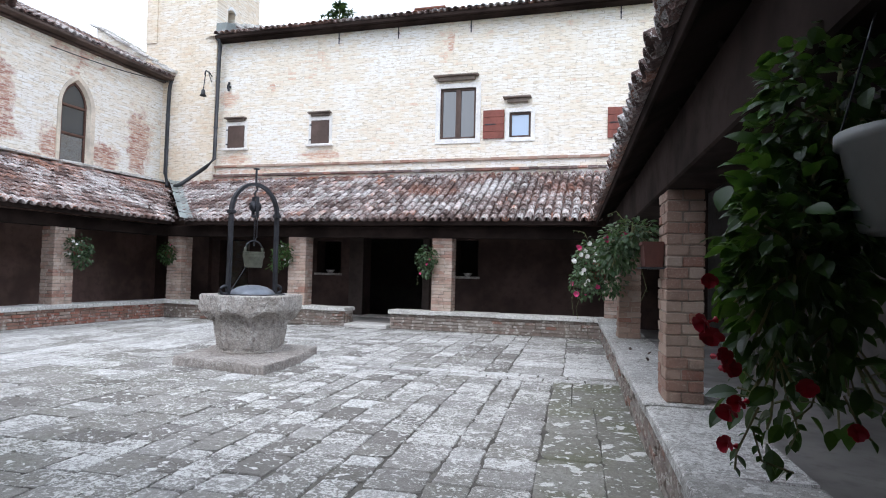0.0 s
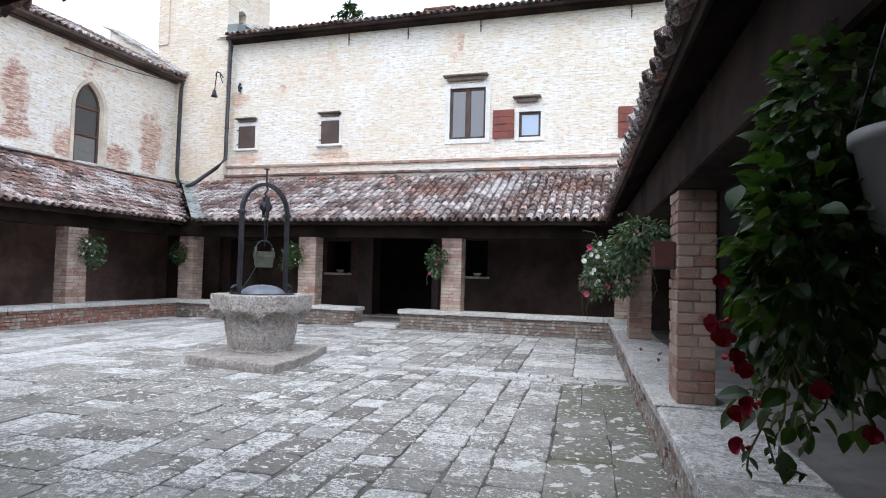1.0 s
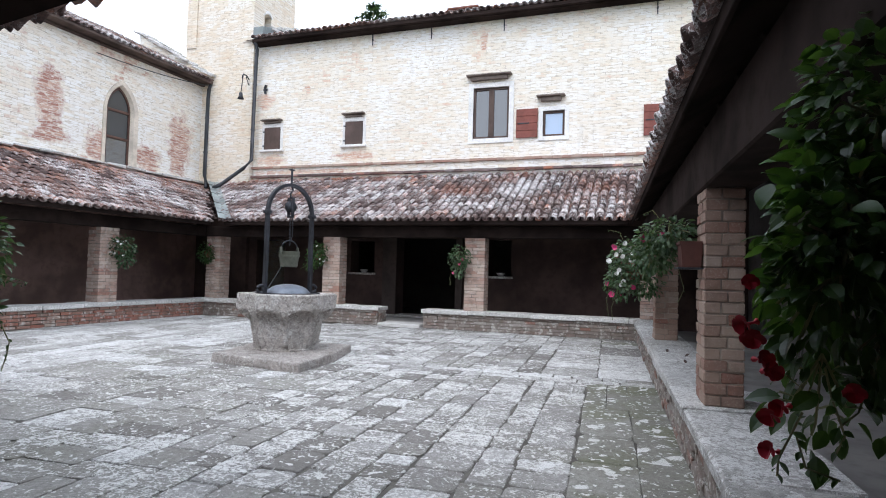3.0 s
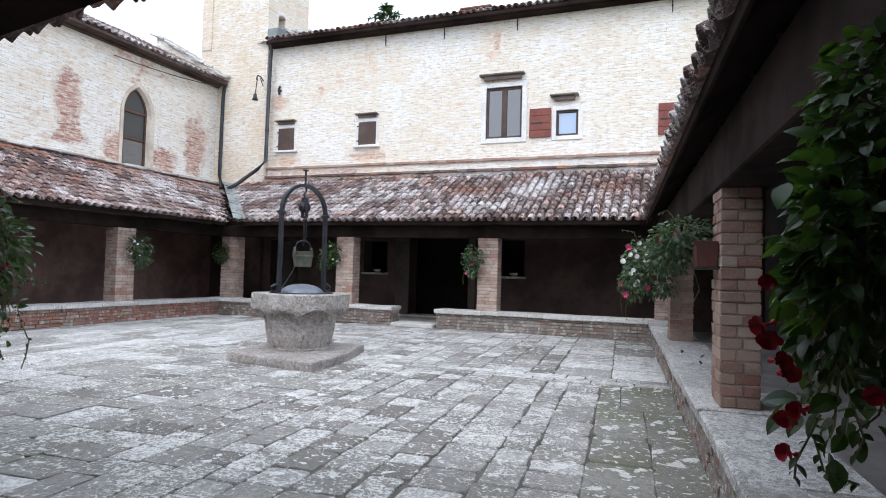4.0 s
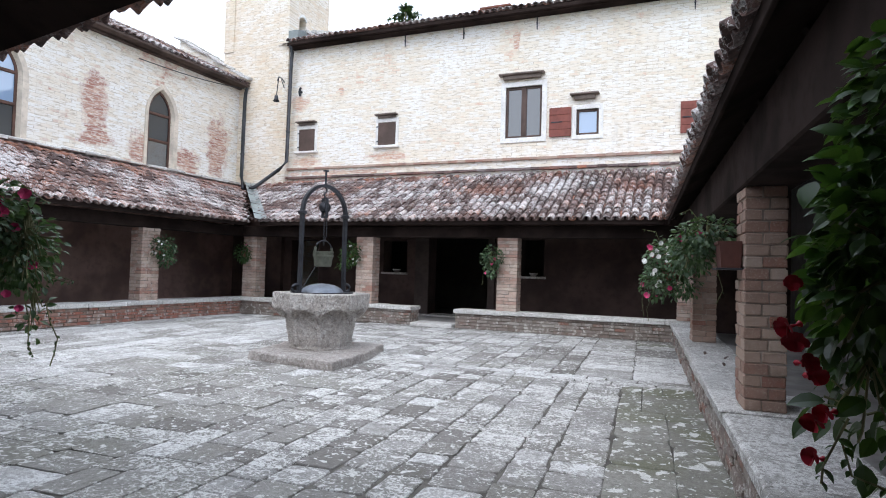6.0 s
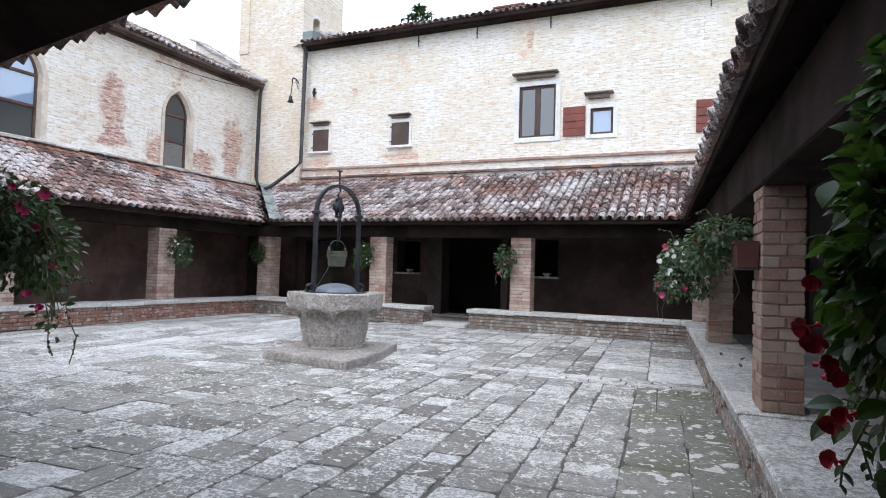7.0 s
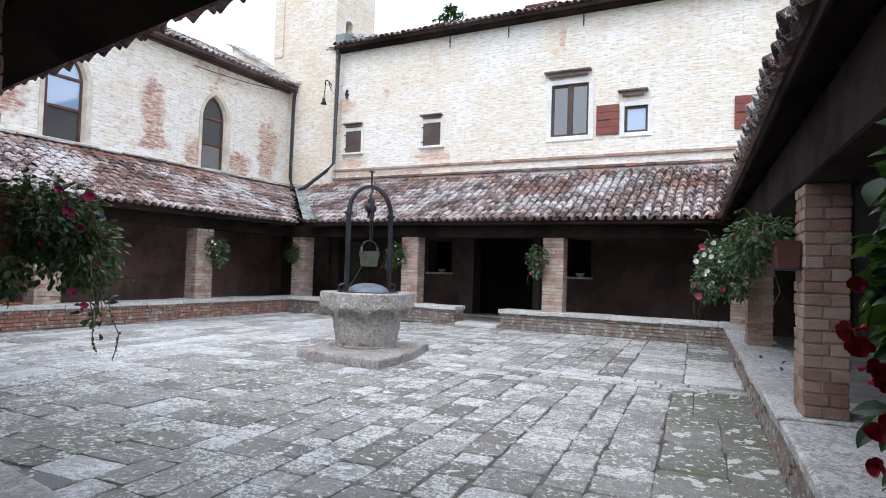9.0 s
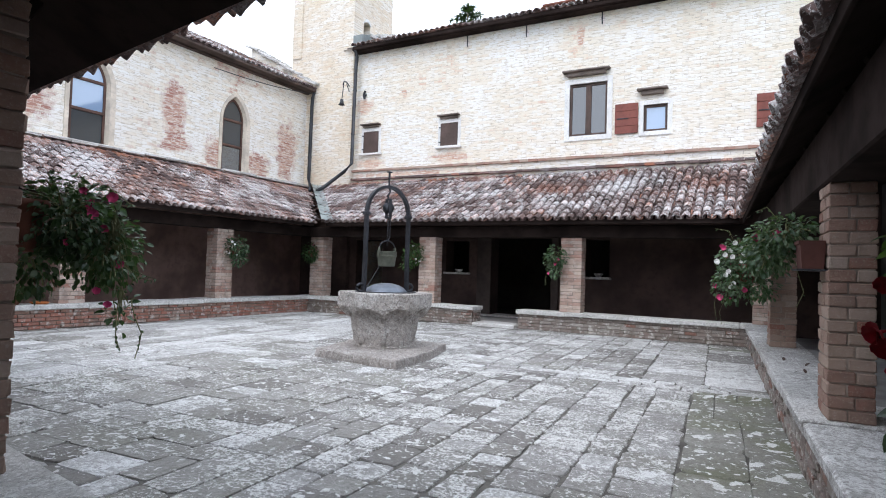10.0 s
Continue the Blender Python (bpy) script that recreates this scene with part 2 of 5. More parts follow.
M_facade = limewashed_brick("limewashed_facade_brick", (0.89, 0.88, 0.85), (0.86, 0.825, 0.758), (0.56, 0.32, 0.23), (0.72, 0.52, 0.39),
                            [(-10.6, 4.52, 0.5, 0.16), (-7.8, 4.55, 0.7, 0.15), (-4.0, 7.5, 0.10, 0.35), (-9.4, 6.6, 0.10, 0.16), (-10.9, 6.35, 0.35, 0.25), (-9.5, 4.14, 1.8, 0.07)], 0.676)
M_chapel = limewashed_brick("limewashed_chapel_brick", (0.92, 0.905, 0.87), (0.88, 0.84, 0.77), (0.37, 0.145, 0.10), (0.56, 0.33, 0.25),
                            [(4.6, 5.2, 0.36, 0.85), (8.62, 4.85, 0.42, 1.0), (1.1, 4.7, 0.6, 0.55), (5.9, 4.3, 0.3, 0.5), (7.45, 4.2, 0.5, 0.4), (4.7, 4.35, 0.45, 0.22)], 0.64)
M_tower = limewashed_brick("tower_brick", (0.87, 0.84, 0.785), (0.80, 0.725, 0.62), (0.62, 0.44, 0.32), (0.68, 0.52, 0.38), [], 0.67)
# the arcade's shade is put into these plaster colours, deeper on the far wall
M_backwall_shade = plain("shaded_arcade_plaster", (0.072, 0.047, 0.041), 0.3, 8, 0.9)
M_backwall_left_shade = plain("left_shaded_plaster", (0.25, 0.165, 0.14), 0.3, 8, 0.9)
M_plaster_r = plain("pale_plaster", (0.20, 0.19, 0.186), 0.15, 8, 0.9)
M_brick = brick_pieces("handmade_brick", [(0.0, (0.38, 0.20, 0.155)), (0.2, (0.47, 0.33, 0.27)), (0.5, (0.55, 0.445, 0.375)), (0.8, (0.46, 0.325, 0.27)), (1.0, (0.60, 0.50, 0.435))], 0.5, 0.4)
M_brick_low = brick_pieces("weathered_low_wall_brick", [(0.0, (0.27, 0.14, 0.11)), (0.12, (0.25, 0.195, 0.17)), (0.6, (0.29, 0.26, 0.235)), (0.85, (0.22, 0.175, 0.155)), (1.0, (0.38, 0.35, 0.32))], 0.75, 0.85)
M_brick_red = brick_pieces("red_low_wall_brick", [(0.0, (0.33, 0.13, 0.095)), (0.3, (0.38, 0.17, 0.125)), (0.6, (0.31, 0.21, 0.17)), (0.85, (0.36, 0.155, 0.115)), (1.0, (0.42, 0.34, 0.29))], 0.6, 0.8)
M_brick_dark = brick_pieces("brown_brick", [(0.0, (0.28, 0.12, 0.09)), (0.1, (0.29, 0.18, 0.142)), (0.5, (0.325, 0.225, 0.18)), (0.85, (0.37, 0.275, 0.225)), (1.0, (0.42, 0.33, 0.275))], 0.4)
M_mortar_brown = plain("brown_mortar", (0.32, 0.265, 0.225), 0.3, 30, 0.95)
M_mortar = plain("lime_mortar", (0.25, 0.215, 0.185), 0.2, 30, 0.95)
M_mortar_dark = plain("dirty_mortar", (0.19, 0.165, 0.14), 0.3, 30, 0.95)
M_court = stone_pieces("courtyard_flagstone", [(0.0, (0.31, 0.296, 0.286)), (0.4, (0.37, 0.357, 0.346)), (0.8, (0.43, 0.418, 0.406)), (1.0, (0.49, 0.478, 0.466))], 0.9, (0.74, 0.735, 0.715), 0.525, 0.15, 0.64, 0.69)
M_court_bare = stone_pieces("bare_dark_flagstone", [(0.0, (0.21, 0.198, 0.187)), (0.6, (0.245, 0.232, 0.22)), (1.0, (0.29, 0.276, 0.263))], 0.92, (0.78, 0.775, 0.755), 0.60, 0.1, 0.635, 0.645)
M_court_pale = stone_pieces("pale_flagstone", [(0.0, (0.42, 0.41, 0.40)), (0.4, (0.50, 0.49, 0.48)), (1.0, (0.64, 0.632, 0.622))], 0.85, (0.78, 0.78, 0.77), 0.51, 0.15, 0.62)
M_court_speck = stone_pieces("lichen_speckled_flagstone", [(0.0, (0.31, 0.298, 0.28)), (0.6, (0.35, 0.337, 0.318)), (1.0, (0.40, 0.386, 0.366))], 0.85, (0.74, 0.735, 0.715), 0.56, 0.2, 0.66, 0.635)
M_court_moss = stone_pieces("mossy_flagstone", [(0.0, (0.25, 0.245, 0.215)), (0.6, (0.29, 0.285, 0.255)), (1.0, (0.36, 0.352, 0.322))], 0.9, (0.76, 0.76, 0.74), 0.67, 0.6, 0.612, 0.655)
M_joint = plain("earth_joint", (0.115, 0.107, 0.095), 0.3, 30, 0.95)
M_cap = stone_pieces("white_cap_stone", [(0.0, (0.66, 0.645, 0.62)), (1.0, (0.78, 0.77, 0.745))], 0.65, (0.84, 0.835, 0.82), 0.535, 0.0, 0.67, wear=0.75)
# copy of the white cap stone with the right wall's shade in its colour
M_cap_shaded = stone_pieces("shaded_cap_stone", [(0.0, (0.50, 0.485, 0.468)), (1.0, (0.61, 0.597, 0.578))], 0.7, (0.80, 0.795, 0.78), 0.53, 0.0, 0.66, wear=1.0)
M_well = stone_pieces("wellhead_stone", [(0.0, (0.70, 0.645, 0.60)), (1.0, (0.72, 0.66, 0.615))], 0.85, (0.86, 0.84, 0.81), 0.49, 0.0, 0.70, wear=0.9, relief=1.6, pits=0.55)
M_wellbase = stone_pieces("wellhead_step_stone", [(0.0, (0.60, 0.545, 0.51)), (1.0, (0.62, 0.565, 0.53))], 0.75, (0.80, 0.78, 0.75), 0.51, 0.0, 0.68, wear=1.0, relief=1.2, pits=0.4)
M_sill = plain("white_stone_surround", (0.80, 0.79, 0.77), 0.08, 20, 0.85)
M_tile = roof_tile_material("old_clay_tile")
M_tile_left = roof_tile_material("reddish_old_clay_tile", 0.15, 0.88)
M_tile_low = roof_tile_material("dark_clay_channel_tile", 0.0, 0.2)
M_tile_new = roof_tile_material("newer_clay_tile", 0.8, 0.45)
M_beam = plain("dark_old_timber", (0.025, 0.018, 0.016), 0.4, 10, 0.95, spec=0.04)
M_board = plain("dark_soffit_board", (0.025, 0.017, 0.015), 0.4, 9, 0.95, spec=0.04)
M_iron = plain("wrought_iron", (0.045, 0.047, 0.055), 0.3, 30, 0.5, 0.6, spec=0.5)
M_lid = plain("galvanised_lid", (0.20, 0.225, 0.265), 0.25, 16, 0.5, 0.6)
M_lead = plain("lead_flashing", (0.30, 0.34, 0.34), 0.3, 12, 0.6, 0.3)
M_pipe = plain("dark_painted_downpipe", (0.06, 0.063, 0.07), 0.25, 15, 0.5, 0.3)
M_bucket = plain("verdigris_bucket", (0.115, 0.12, 0.095), 0.3, 30, 0.7, 0.2)
M_frame = plain("dark_brown_window_frame", (0.085, 0.055, 0.045), 0.25, 20, 0.5)
M_frame_red = plain("brown_painted_window_frame", (0.105, 0.056, 0.042), 0.25, 20, 0.55)
M_shutter = plain("red_brown_shutter_paint", (0.20, 0.065, 0.05), 0.2, 12, 0.6)
M_shutter_dark = plain("dark_brown_shutter_paint", (0.10, 0.068, 0.058), 0.2, 12, 0.6)
M_terracotta = plain("terracotta", (0.20, 0.085, 0.06), 0.25, 20, 0.85)
M_box = plain("brown_plant_box", (0.10, 0.04, 0.032), 0.2, 15, 0.8)
M_eave_brown = plain("brown_eave_timber", (0.105, 0.078, 0.068), 0.35, 10, 0.9, spec=0.1)
# white plastic greyed: the shade of the leaves is put into its colour
M_pot_shaded = plain("white_pot_in_leaf_shade", (0.40, 0.41, 0.405), 0.06, 8, 0.45)
# shade inside rooms and openings is put into this near-black colour
M_room_shade = plain("room_shade_colour", (0.05, 0.045, 0.04), 0.2, 6, 0.9)
M_floor_in = plain("arcade_floor_cement", (0.34, 0.32, 0.305), 0.2, 6, 0.85)
M_curtain = plain("white_curtain", (0.62, 0.63, 0.65), 0.1, 5, 0.9)
M_soil = plain("potting_soil", (0.05, 0.035, 0.025), 0.3, 40, 0.95)
M_leaf = leaf_material("green_leaf", [(0.0, (0.016, 0.042, 0.013)), (0.5, (0.028, 0.072, 0.018)), (1.0, (0.06, 0.12, 0.03))])
M_leaf_grey = leaf_material("grey_green_leaf", [(0.0, (0.03, 0.065, 0.035)), (0.5, (0.07, 0.125, 0.06)), (1.0, (0.18, 0.24, 0.15))])
# lighter copy of the leaf green, sky light on outer leaves put into it
M_leaf_lit = leaf_material("sky_lit_green_leaf", [(0.0, (0.022, 0.06, 0.014)), (0.6, (0.05, 0.13, 0.024)), (1.0, (0.11, 0.24, 0.04))])
M_conifer = leaf_material("conifer_needles", [(0.0, (0.012, 0.03, 0.018)), (1.0, (0.03, 0.06, 0.035))], 0.7)
M_stem = plain("vine_stem", (0.20, 0.20, 0.10), 0.3, 30, 0.7)
M_pink = plain("pink_petal", (0.82, 0.09, 0.27), 0.2, 30, 0.55)
M_crimson = plain("crimson_petal", (0.44, 0.014, 0.036), 0.3, 30, 0.5)
M_white_petal = plain("white_petal", (0.85, 0.84, 0.82), 0.05, 30, 0.6)
M_far_ground = plain("grass_outside", (0.09, 0.11, 0.05), 0.3, 2, 0.95)

glass = bpy.data.materials.new("window_glass")
glass.use_nodes = True
gb = glass.node_tree.nodes["Principled BSDF"]
gb.inputs["Base Color"].default_value = (0.035, 0.04, 0.045, 1)
gb.inputs["Roughness"].default_value = 0.04
gb.inputs["Specular IOR Level"].default_value = 0.9
M_glass = glass
gb.inputs["IOR"].default_value = 1.75
gb.inputs["Coat Weight"].default_value = 0.6
# pale blue base paints the sky's reflection into the pane
sky_glass = glass.copy()
sky_glass.name = "glass_with_sky_reflection"
sky_glass.node_tree.nodes["Principled BSDF"].inputs["Base Color"].default_value = (0.30, 0.42, 0.60, 1)
M_glass_sky = sky_glass
dark = glass.copy()
dark.name = "dark_old_glass"
dark.node_tree.nodes["Principled BSDF"].inputs["IOR"].default_value = 1.45
dark.node_tree.nodes["Principled BSDF"].inputs["Coat Weight"].default_value = 0.0
dark.node_tree.nodes["Principled BSDF"].inputs["Roughness"].default_value = 0.12
M_glass_dark = dark
M_hood = plain("weathered_hood_slab", (0.17, 0.14, 0.12), 0.3, 12, 0.9)

# ---------------- mesh tools ----------------
rng = random.Random(7)


class Geo:
    """Vertices and faces of one mesh, put together from pieces."""

    def __init__(self):
        self.v, self.f = [], []

    def add(self, verts, faces, m=None):
        o = len(self.v)
        self.v += [tuple(m @ Vector(p)) for p in verts] if m is not None else [tuple(p) for p in verts]
        self.f += [tuple(i + o for i in f) for f in faces]
        return self

    def box(self, x0, x1, y0, y1, z0, z1, c=0.0, j=0.0, m=None):
        v, f = block(x0, x1, y0, y1, z0, z1, c)
        if j:
            v = [(a + rng.uniform(-j, j), b + rng.uniform(-j, j), d + rng.uniform(-j, j)) for a, b, d in v]
        return self.add(v, f, m)

    def rod(self, pts, r, n=8, m=None, taper=1.0):
        """A round bar along points."""
        pts = [Vector(p) for p in pts]
        vs, fs = [], []
        for i, p in enumerate(pts):
            d = (pts[min(i + 1, len(pts) - 1)] - pts[max(i - 1, 0)]).normalized()
            a = d.cross(Vector((0, 0, 1)) if abs(d.z) < 0.9 else Vector((1, 0, 0))).normalized()
            b = d.cross(a)
            rr = r * (1 + (taper - 1) * i / max(1, len(pts) - 1))
            for k in range(n):
                t = 2 * math.pi * k / n
                vs.append(p + (a * math.cos(t) + b * math.sin(t)) * rr)
        for i in range(len(pts) - 1):
            for k in range(n):
                q = (k + 1) % n
                fs.append((i * n + k, i * n + q, (i + 1) * n + q, (i + 1) * n + k))
        fs.append(tuple(range(n))[::-1])
        fs.append(tuple(range((len(pts) - 1) * n, len(pts) * n)))
        return self.add(vs, fs, m)

    def lathe(self, prof, n=24, m=None):
        """A turned shape from (radius, height) pairs."""
        vs, fs = [], []
        for r, z in prof:
            vs += [(r * math.cos(2 * math.pi * k / n), r * math.sin(2 * math.pi * k / n), z) for k in range(n)]
        for i in range(len(prof) - 1):
            fs += [(i * n + k, i * n + (k + 1) % n, (i + 1) * n + (k + 1) % n, (i + 1) * n + k) for k in range(n)]
        fs.append(tuple(range(n))[::-1])
        fs.append(tuple(range((len(prof) - 1) * n, len(prof) * n)))
        return self.add(vs, fs, m)

    def prism(self, outline, y0, y1, m=None):
        """An outline in x and z, drawn out from y0 to y1."""
        n = len(outline)
        vs = [(x, y0, z) for x, z in outline] + [(x, y1, z) for x, z in outline]
        fs = [tuple(range(n)), tuple(range(2 * n - 1, n - 1, -1))] + [(i, i + n, (i + 1) % n + n, (i + 1) % n) for i in range(n)]
        return self.add(vs, fs, m)

    def mesh(self, name, smooth=False):
        me = bpy.data.meshes.new(name)
        me.from_pydata(self.v, [], self.f)
        bm = bmesh.new()
        bm.from_mesh(me)
        bmesh.ops.recalc_face_normals(bm, faces=bm.faces)
        bm.to_mesh(me)
        bm.free()
        if smooth:
            me.polygons.foreach_set("use_smooth", [True] * len(me.polygons))
        return me


def block(x0, x1, y0, y1, z0, z1, c=0.0):
    """A box, with its edges cut off by c."""
    if c <= 0:
        v = [(x, y, z) for x in (x0, x1) for y in (y0, y1) for z in (z0, z1)]
        return v, [(0, 1, 3, 2), (4, 6, 7, 5), (0, 4, 5, 1), (2, 3, 7, 6), (0, 2, 6, 4), (1, 5, 7, 3)]
    v, idx = [], {}
    X, Y, Z = (x0, x1), (y0, y1), (z0, z1)
    for i in (0, 1):
        for j in (0, 1):
            for k in (0, 1):
                s = [c if q == 0 else -c for q in (i, j, k)]
                for a in range(3):
                    p = [X[i], Y[j], Z[k]]
                    for b in range(3):
                        if b != a:
                            p[b] += s[b]
                    idx[i, j, k, a] = len(v)
                    v.append(tuple(p))
    f = []
    for a in range(3):
        b, d = (a + 1) % 3, (a + 2) % 3
        for s in (0, 1):
            q = []
            for t, u in ((0, 0), (1, 0), (1, 1), (0, 1)):
                key = [0, 0, 0]
                key[a], key[b], key[d] = s, t, u
                q.append(idx[(*key, a)])
            f.append(tuple(q))
        for t in (0, 1):
            for u in (0, 1):
                k0, k1 = [0, 0, 0], [0, 0, 0]
                k0[b], k0[d], k1[b], k1[d] = t, u, t, u
                k1[a] = 1
                f.append((idx[(*k0, b)], idx[(*k1, b)], idx[(*k1, d)], idx[(*k0, d)]))
    for i in (0, 1):
        for j in (0, 1):
            for k in (0, 1):
                f.append(tuple(idx[i, j, k, a] for a in range(3)))
    return v, f


def link(name, geo, mat, m=None, smooth=False):
    me = geo.mesh(name, smooth) if isinstance(geo, Geo) else geo
    if not me.materials:
        me.materials.append(mat)
    ob = new(name, me)
    if m is not None:
        ob.matrix_world = m
    return ob


def part(name, geo, mat, parent, label="", smooth=False, m=None):
    """One mesh as a part of a thing, in the thing's own coordinates."""
    me = geo.mesh(name, smooth) if isinstance(geo, Geo) else geo
    if not me.materials:
        me.materials.append(mat)
    ob = new(name, me)
    ob.parent = parent
    if m is not None:
        ob.matrix_basis = m
    return tagged(ob, label)


def thing(name, m, label, category, group="", kind=""):
    ob = new(name)
    ob.matrix_world = m
    return tagged(ob, label, category, group, kind)


def holed(x0, x1, z0, z1, y0, y1, holes):
    """A wall with rectangular openings (x0, x1, z0, z1) right through it."""
    g = Geo()
    xs = sorted({x0, x1, *[h[0] for h in holes], *[h[1] for h in holes]})
    zs = sorted({z0, z1, *[h[2] for h in holes], *[h[3] for h in holes]})

    def solid(i, k):
        if not (0 <= i < len(xs) - 1 and 0 <= k < len(zs) - 1):
            return False
        cx, cz = (xs[i] + xs[i + 1]) / 2, (zs[k] + zs[k + 1]) / 2
        return not any(h[0] < cx < h[1] and h[2] < cz < h[3] for h in holes)
    for i in range(len(xs) - 1):
        for k in range(len(zs) - 1):
            if not solid(i, k):
                continue
            a, b, c, d = xs[i], xs[i + 1], zs[k], zs[k + 1]
            for y in (y0, y1):
                g.add([(a, y, c), (b, y, c), (b, y, d), (a, y, d)], [(0, 1, 2, 3)])
            for di, dk, q in ((-1, 0, [(a, y0, c), (a, y1, c), (a, y1, d), (a, y0, d)]), (1, 0, [(b, y0, c), (b, y1, c), (b, y1, d), (b, y0, d)]),
                              (0, -1, [(a, y0, c), (b, y0, c), (b, y1, c), (a, y1, c)]), (0, 1, [(a, y0, d), (b, y0, d), (b, y1, d), (a, y1, d)])):
                if not solid(i + di, k + dk):
                    g.add(q, [(0, 1, 2, 3)])
    return g


def bricks(x0, x1, y, z0, courses, h=0.074, depth=0.10, length=0.25, gap=0.010, j=0.004, ends=True):
    """The bricks of a wall's face in the plane y, as (x0, x1, y0, y1, z0, z1)."""
    out = []
    for r in range(courses):
        x = x0 - (length / 2 if r % 2 else 0) - rng.uniform(0, 0.03)
        while x < x1 - 0.02:
            w = length * rng.uniform(0.85, 1.1)
            a, b = max(x, x0), min(x + w, x1)
            if b - a > 0.04:
                out.append((a + gap / 2, b - gap / 2, y - rng.uniform(0, j), y + depth, z0 + r * h + gap / 2, z0 + (r + 1) * h - gap / 2))
            x += w
    return out


# the four wings, each seen from the court: x along the wall to the right, y away from the court
MF = pose(0.54, 12.38, 0, 0, 0, -3)
ML = pose(-10.77, 5.81, 0, 0, 0, 85)
MR = pose(0.55, 0, 0, 0, 0, -90)
MN = pose(-0.016, 0.9435, 0, 0, 0, 168)
D = 2.54
EAVE_Z, EAVE_Y, TOP_Z = 2.37, -0.41, 3.95
CAP_Z = 0.43
FX = (-10.68, 0.0)          # inner corners along the far wall
LX = (-7.0, 7.6)           # along the left wall
RX = (-12.36, -0.93)        # along the right wall
NX = (-0.55, 10.6)          # along the near wall
ROOF = {"far": (-10.2, 0.16), "left": (-7.0, 7.25), "right": (-12.2, -0.93), "near": (-0.55, 10.6)}
OUT = {"far": EAVE_Y, "left": EAVE_Y, "right": -0.20, "near": -0.405}
TOPS = {"far": 3.84, "left": 3.78, "right": TOP_Z, "near": TOP_Z}
LOW = {"far": EAVE_Z, "left": EAVE_Z, "right": EAVE_Z, "near": 2.27}

# ---------------- ground ----------------
g = Geo()
g.add([(-600, -600, -0.06), (600, -600, -0.06), (600, 600, -0.06), (-600, 600, -0.06)], [(0, 1, 2, 3)])
tagged(link("ground", g, M_far_ground), "grassy ground round the cloister", "ground", kind="structure")
g = Geo().box(-13.2, 1.0, 0.2, 13.6, -0.25, -0.010)
floor = tagged(link("floor", g, M_joint), "courtyard paving of worn grey limestone slabs", "paving", kind="structure")

# ---------------- low walls with stone caps ----------------


def low_wall(name, m, x0, x1, gaps=(), label="", single=None, mat=None, cap=None):
    """A low brick wall with white cap stones; single: the stretch whose bricks are parts of their own."""
    spans, a = [], x0
    for gx0, gx1 in gaps:
        spans.append((a, gx0))
        a = gx1
    spans.append((a, x1))
    core = Geo()
    for a, b in spans:
        core.box(a + 0.02, b - 0.02, 0.012, 0.44, -0.05, CAP_Z - 0.085)
    wall = tagged(link(name, core, M_mortar_dark, m), label, "low wall", kind="structure")
    rest = Geo()
    for a, b in spans:
        pcs = bricks(a, b, 0.0, 0.0, 5, 0.07, gap=0.014, j=0.018)
        pcs += [(p[0], p[1], 0.452 - 0.1, 0.452 + (0.0 - p[2]), p[4], p[5]) for p in bricks(a, b, 0.0, 0.0, 5, 0.07)]
        for p in pcs:
            if single and single[0] < p[0] < single[1] and p[2] < 0.2:
                part("brick", Geo().box(*p, c=0.006, j=0.005), mat or M_brick_low, wall)
            else:
                rest.box(*p, c=0.006, j=0.005)
        for xe, s in ((a, -1), (b, 1)):
            for r in range(5):
                for y in (0.11, 0.23, 0.35):
                    rest.box(xe - 0.03, xe + 0.03, y - 0.055, y + 0.055, r * 0.07 + 0.004, r * 0.07 + 0.065, c=0.004, j=0.002)
        x = a - 0.04
        while x < b + 0.03:
            w = min(rng.uniform(0.75, 1.5), b + 0.04 - x)
            if b + 0.04 - x - w < 0.3:
                w = b + 0.04 - x
            dz = rng.uniform(-0.006, 0.006)
            part("cap_stone", Geo().box(x + 0.002, x + w - 0.002, -0.06 + rng.uniform(-0.008, 0.008), 0.50, CAP_Z - 0.088 + dz, CAP_Z + dz, c=0.012, j=0.004), cap or M_cap, wall)
            x += w
    tagged(part("brickwork", rest, mat or M_brick_low, wall), kind="stuff")
    return wall


low_wall("low_wall_far", MF, FX[0] - 0.3, 0.3, [(-5.70, -4.57)], "low weathered brick wall with white stone caps and a gap")
low_wall("low_wall_left", ML, LX[0], LX[1] + 0.3, [], "low red and grey brick wall with white stone caps", mat=M_brick_red)
low_wall("low_wall_right", MR, RX[0] - 0.3, RX[1] + 0.0, [], "low weathered brick wall with pale stone caps", single=(-6.5, -1.2), cap=M_cap_shaded)
low_wall("low_wall_near", MN, NX[0] - 0.2, NX[1] + 0.3, [], "low brick wall with pale stone caps before the viewer")

# ---------------- pillars ----------------


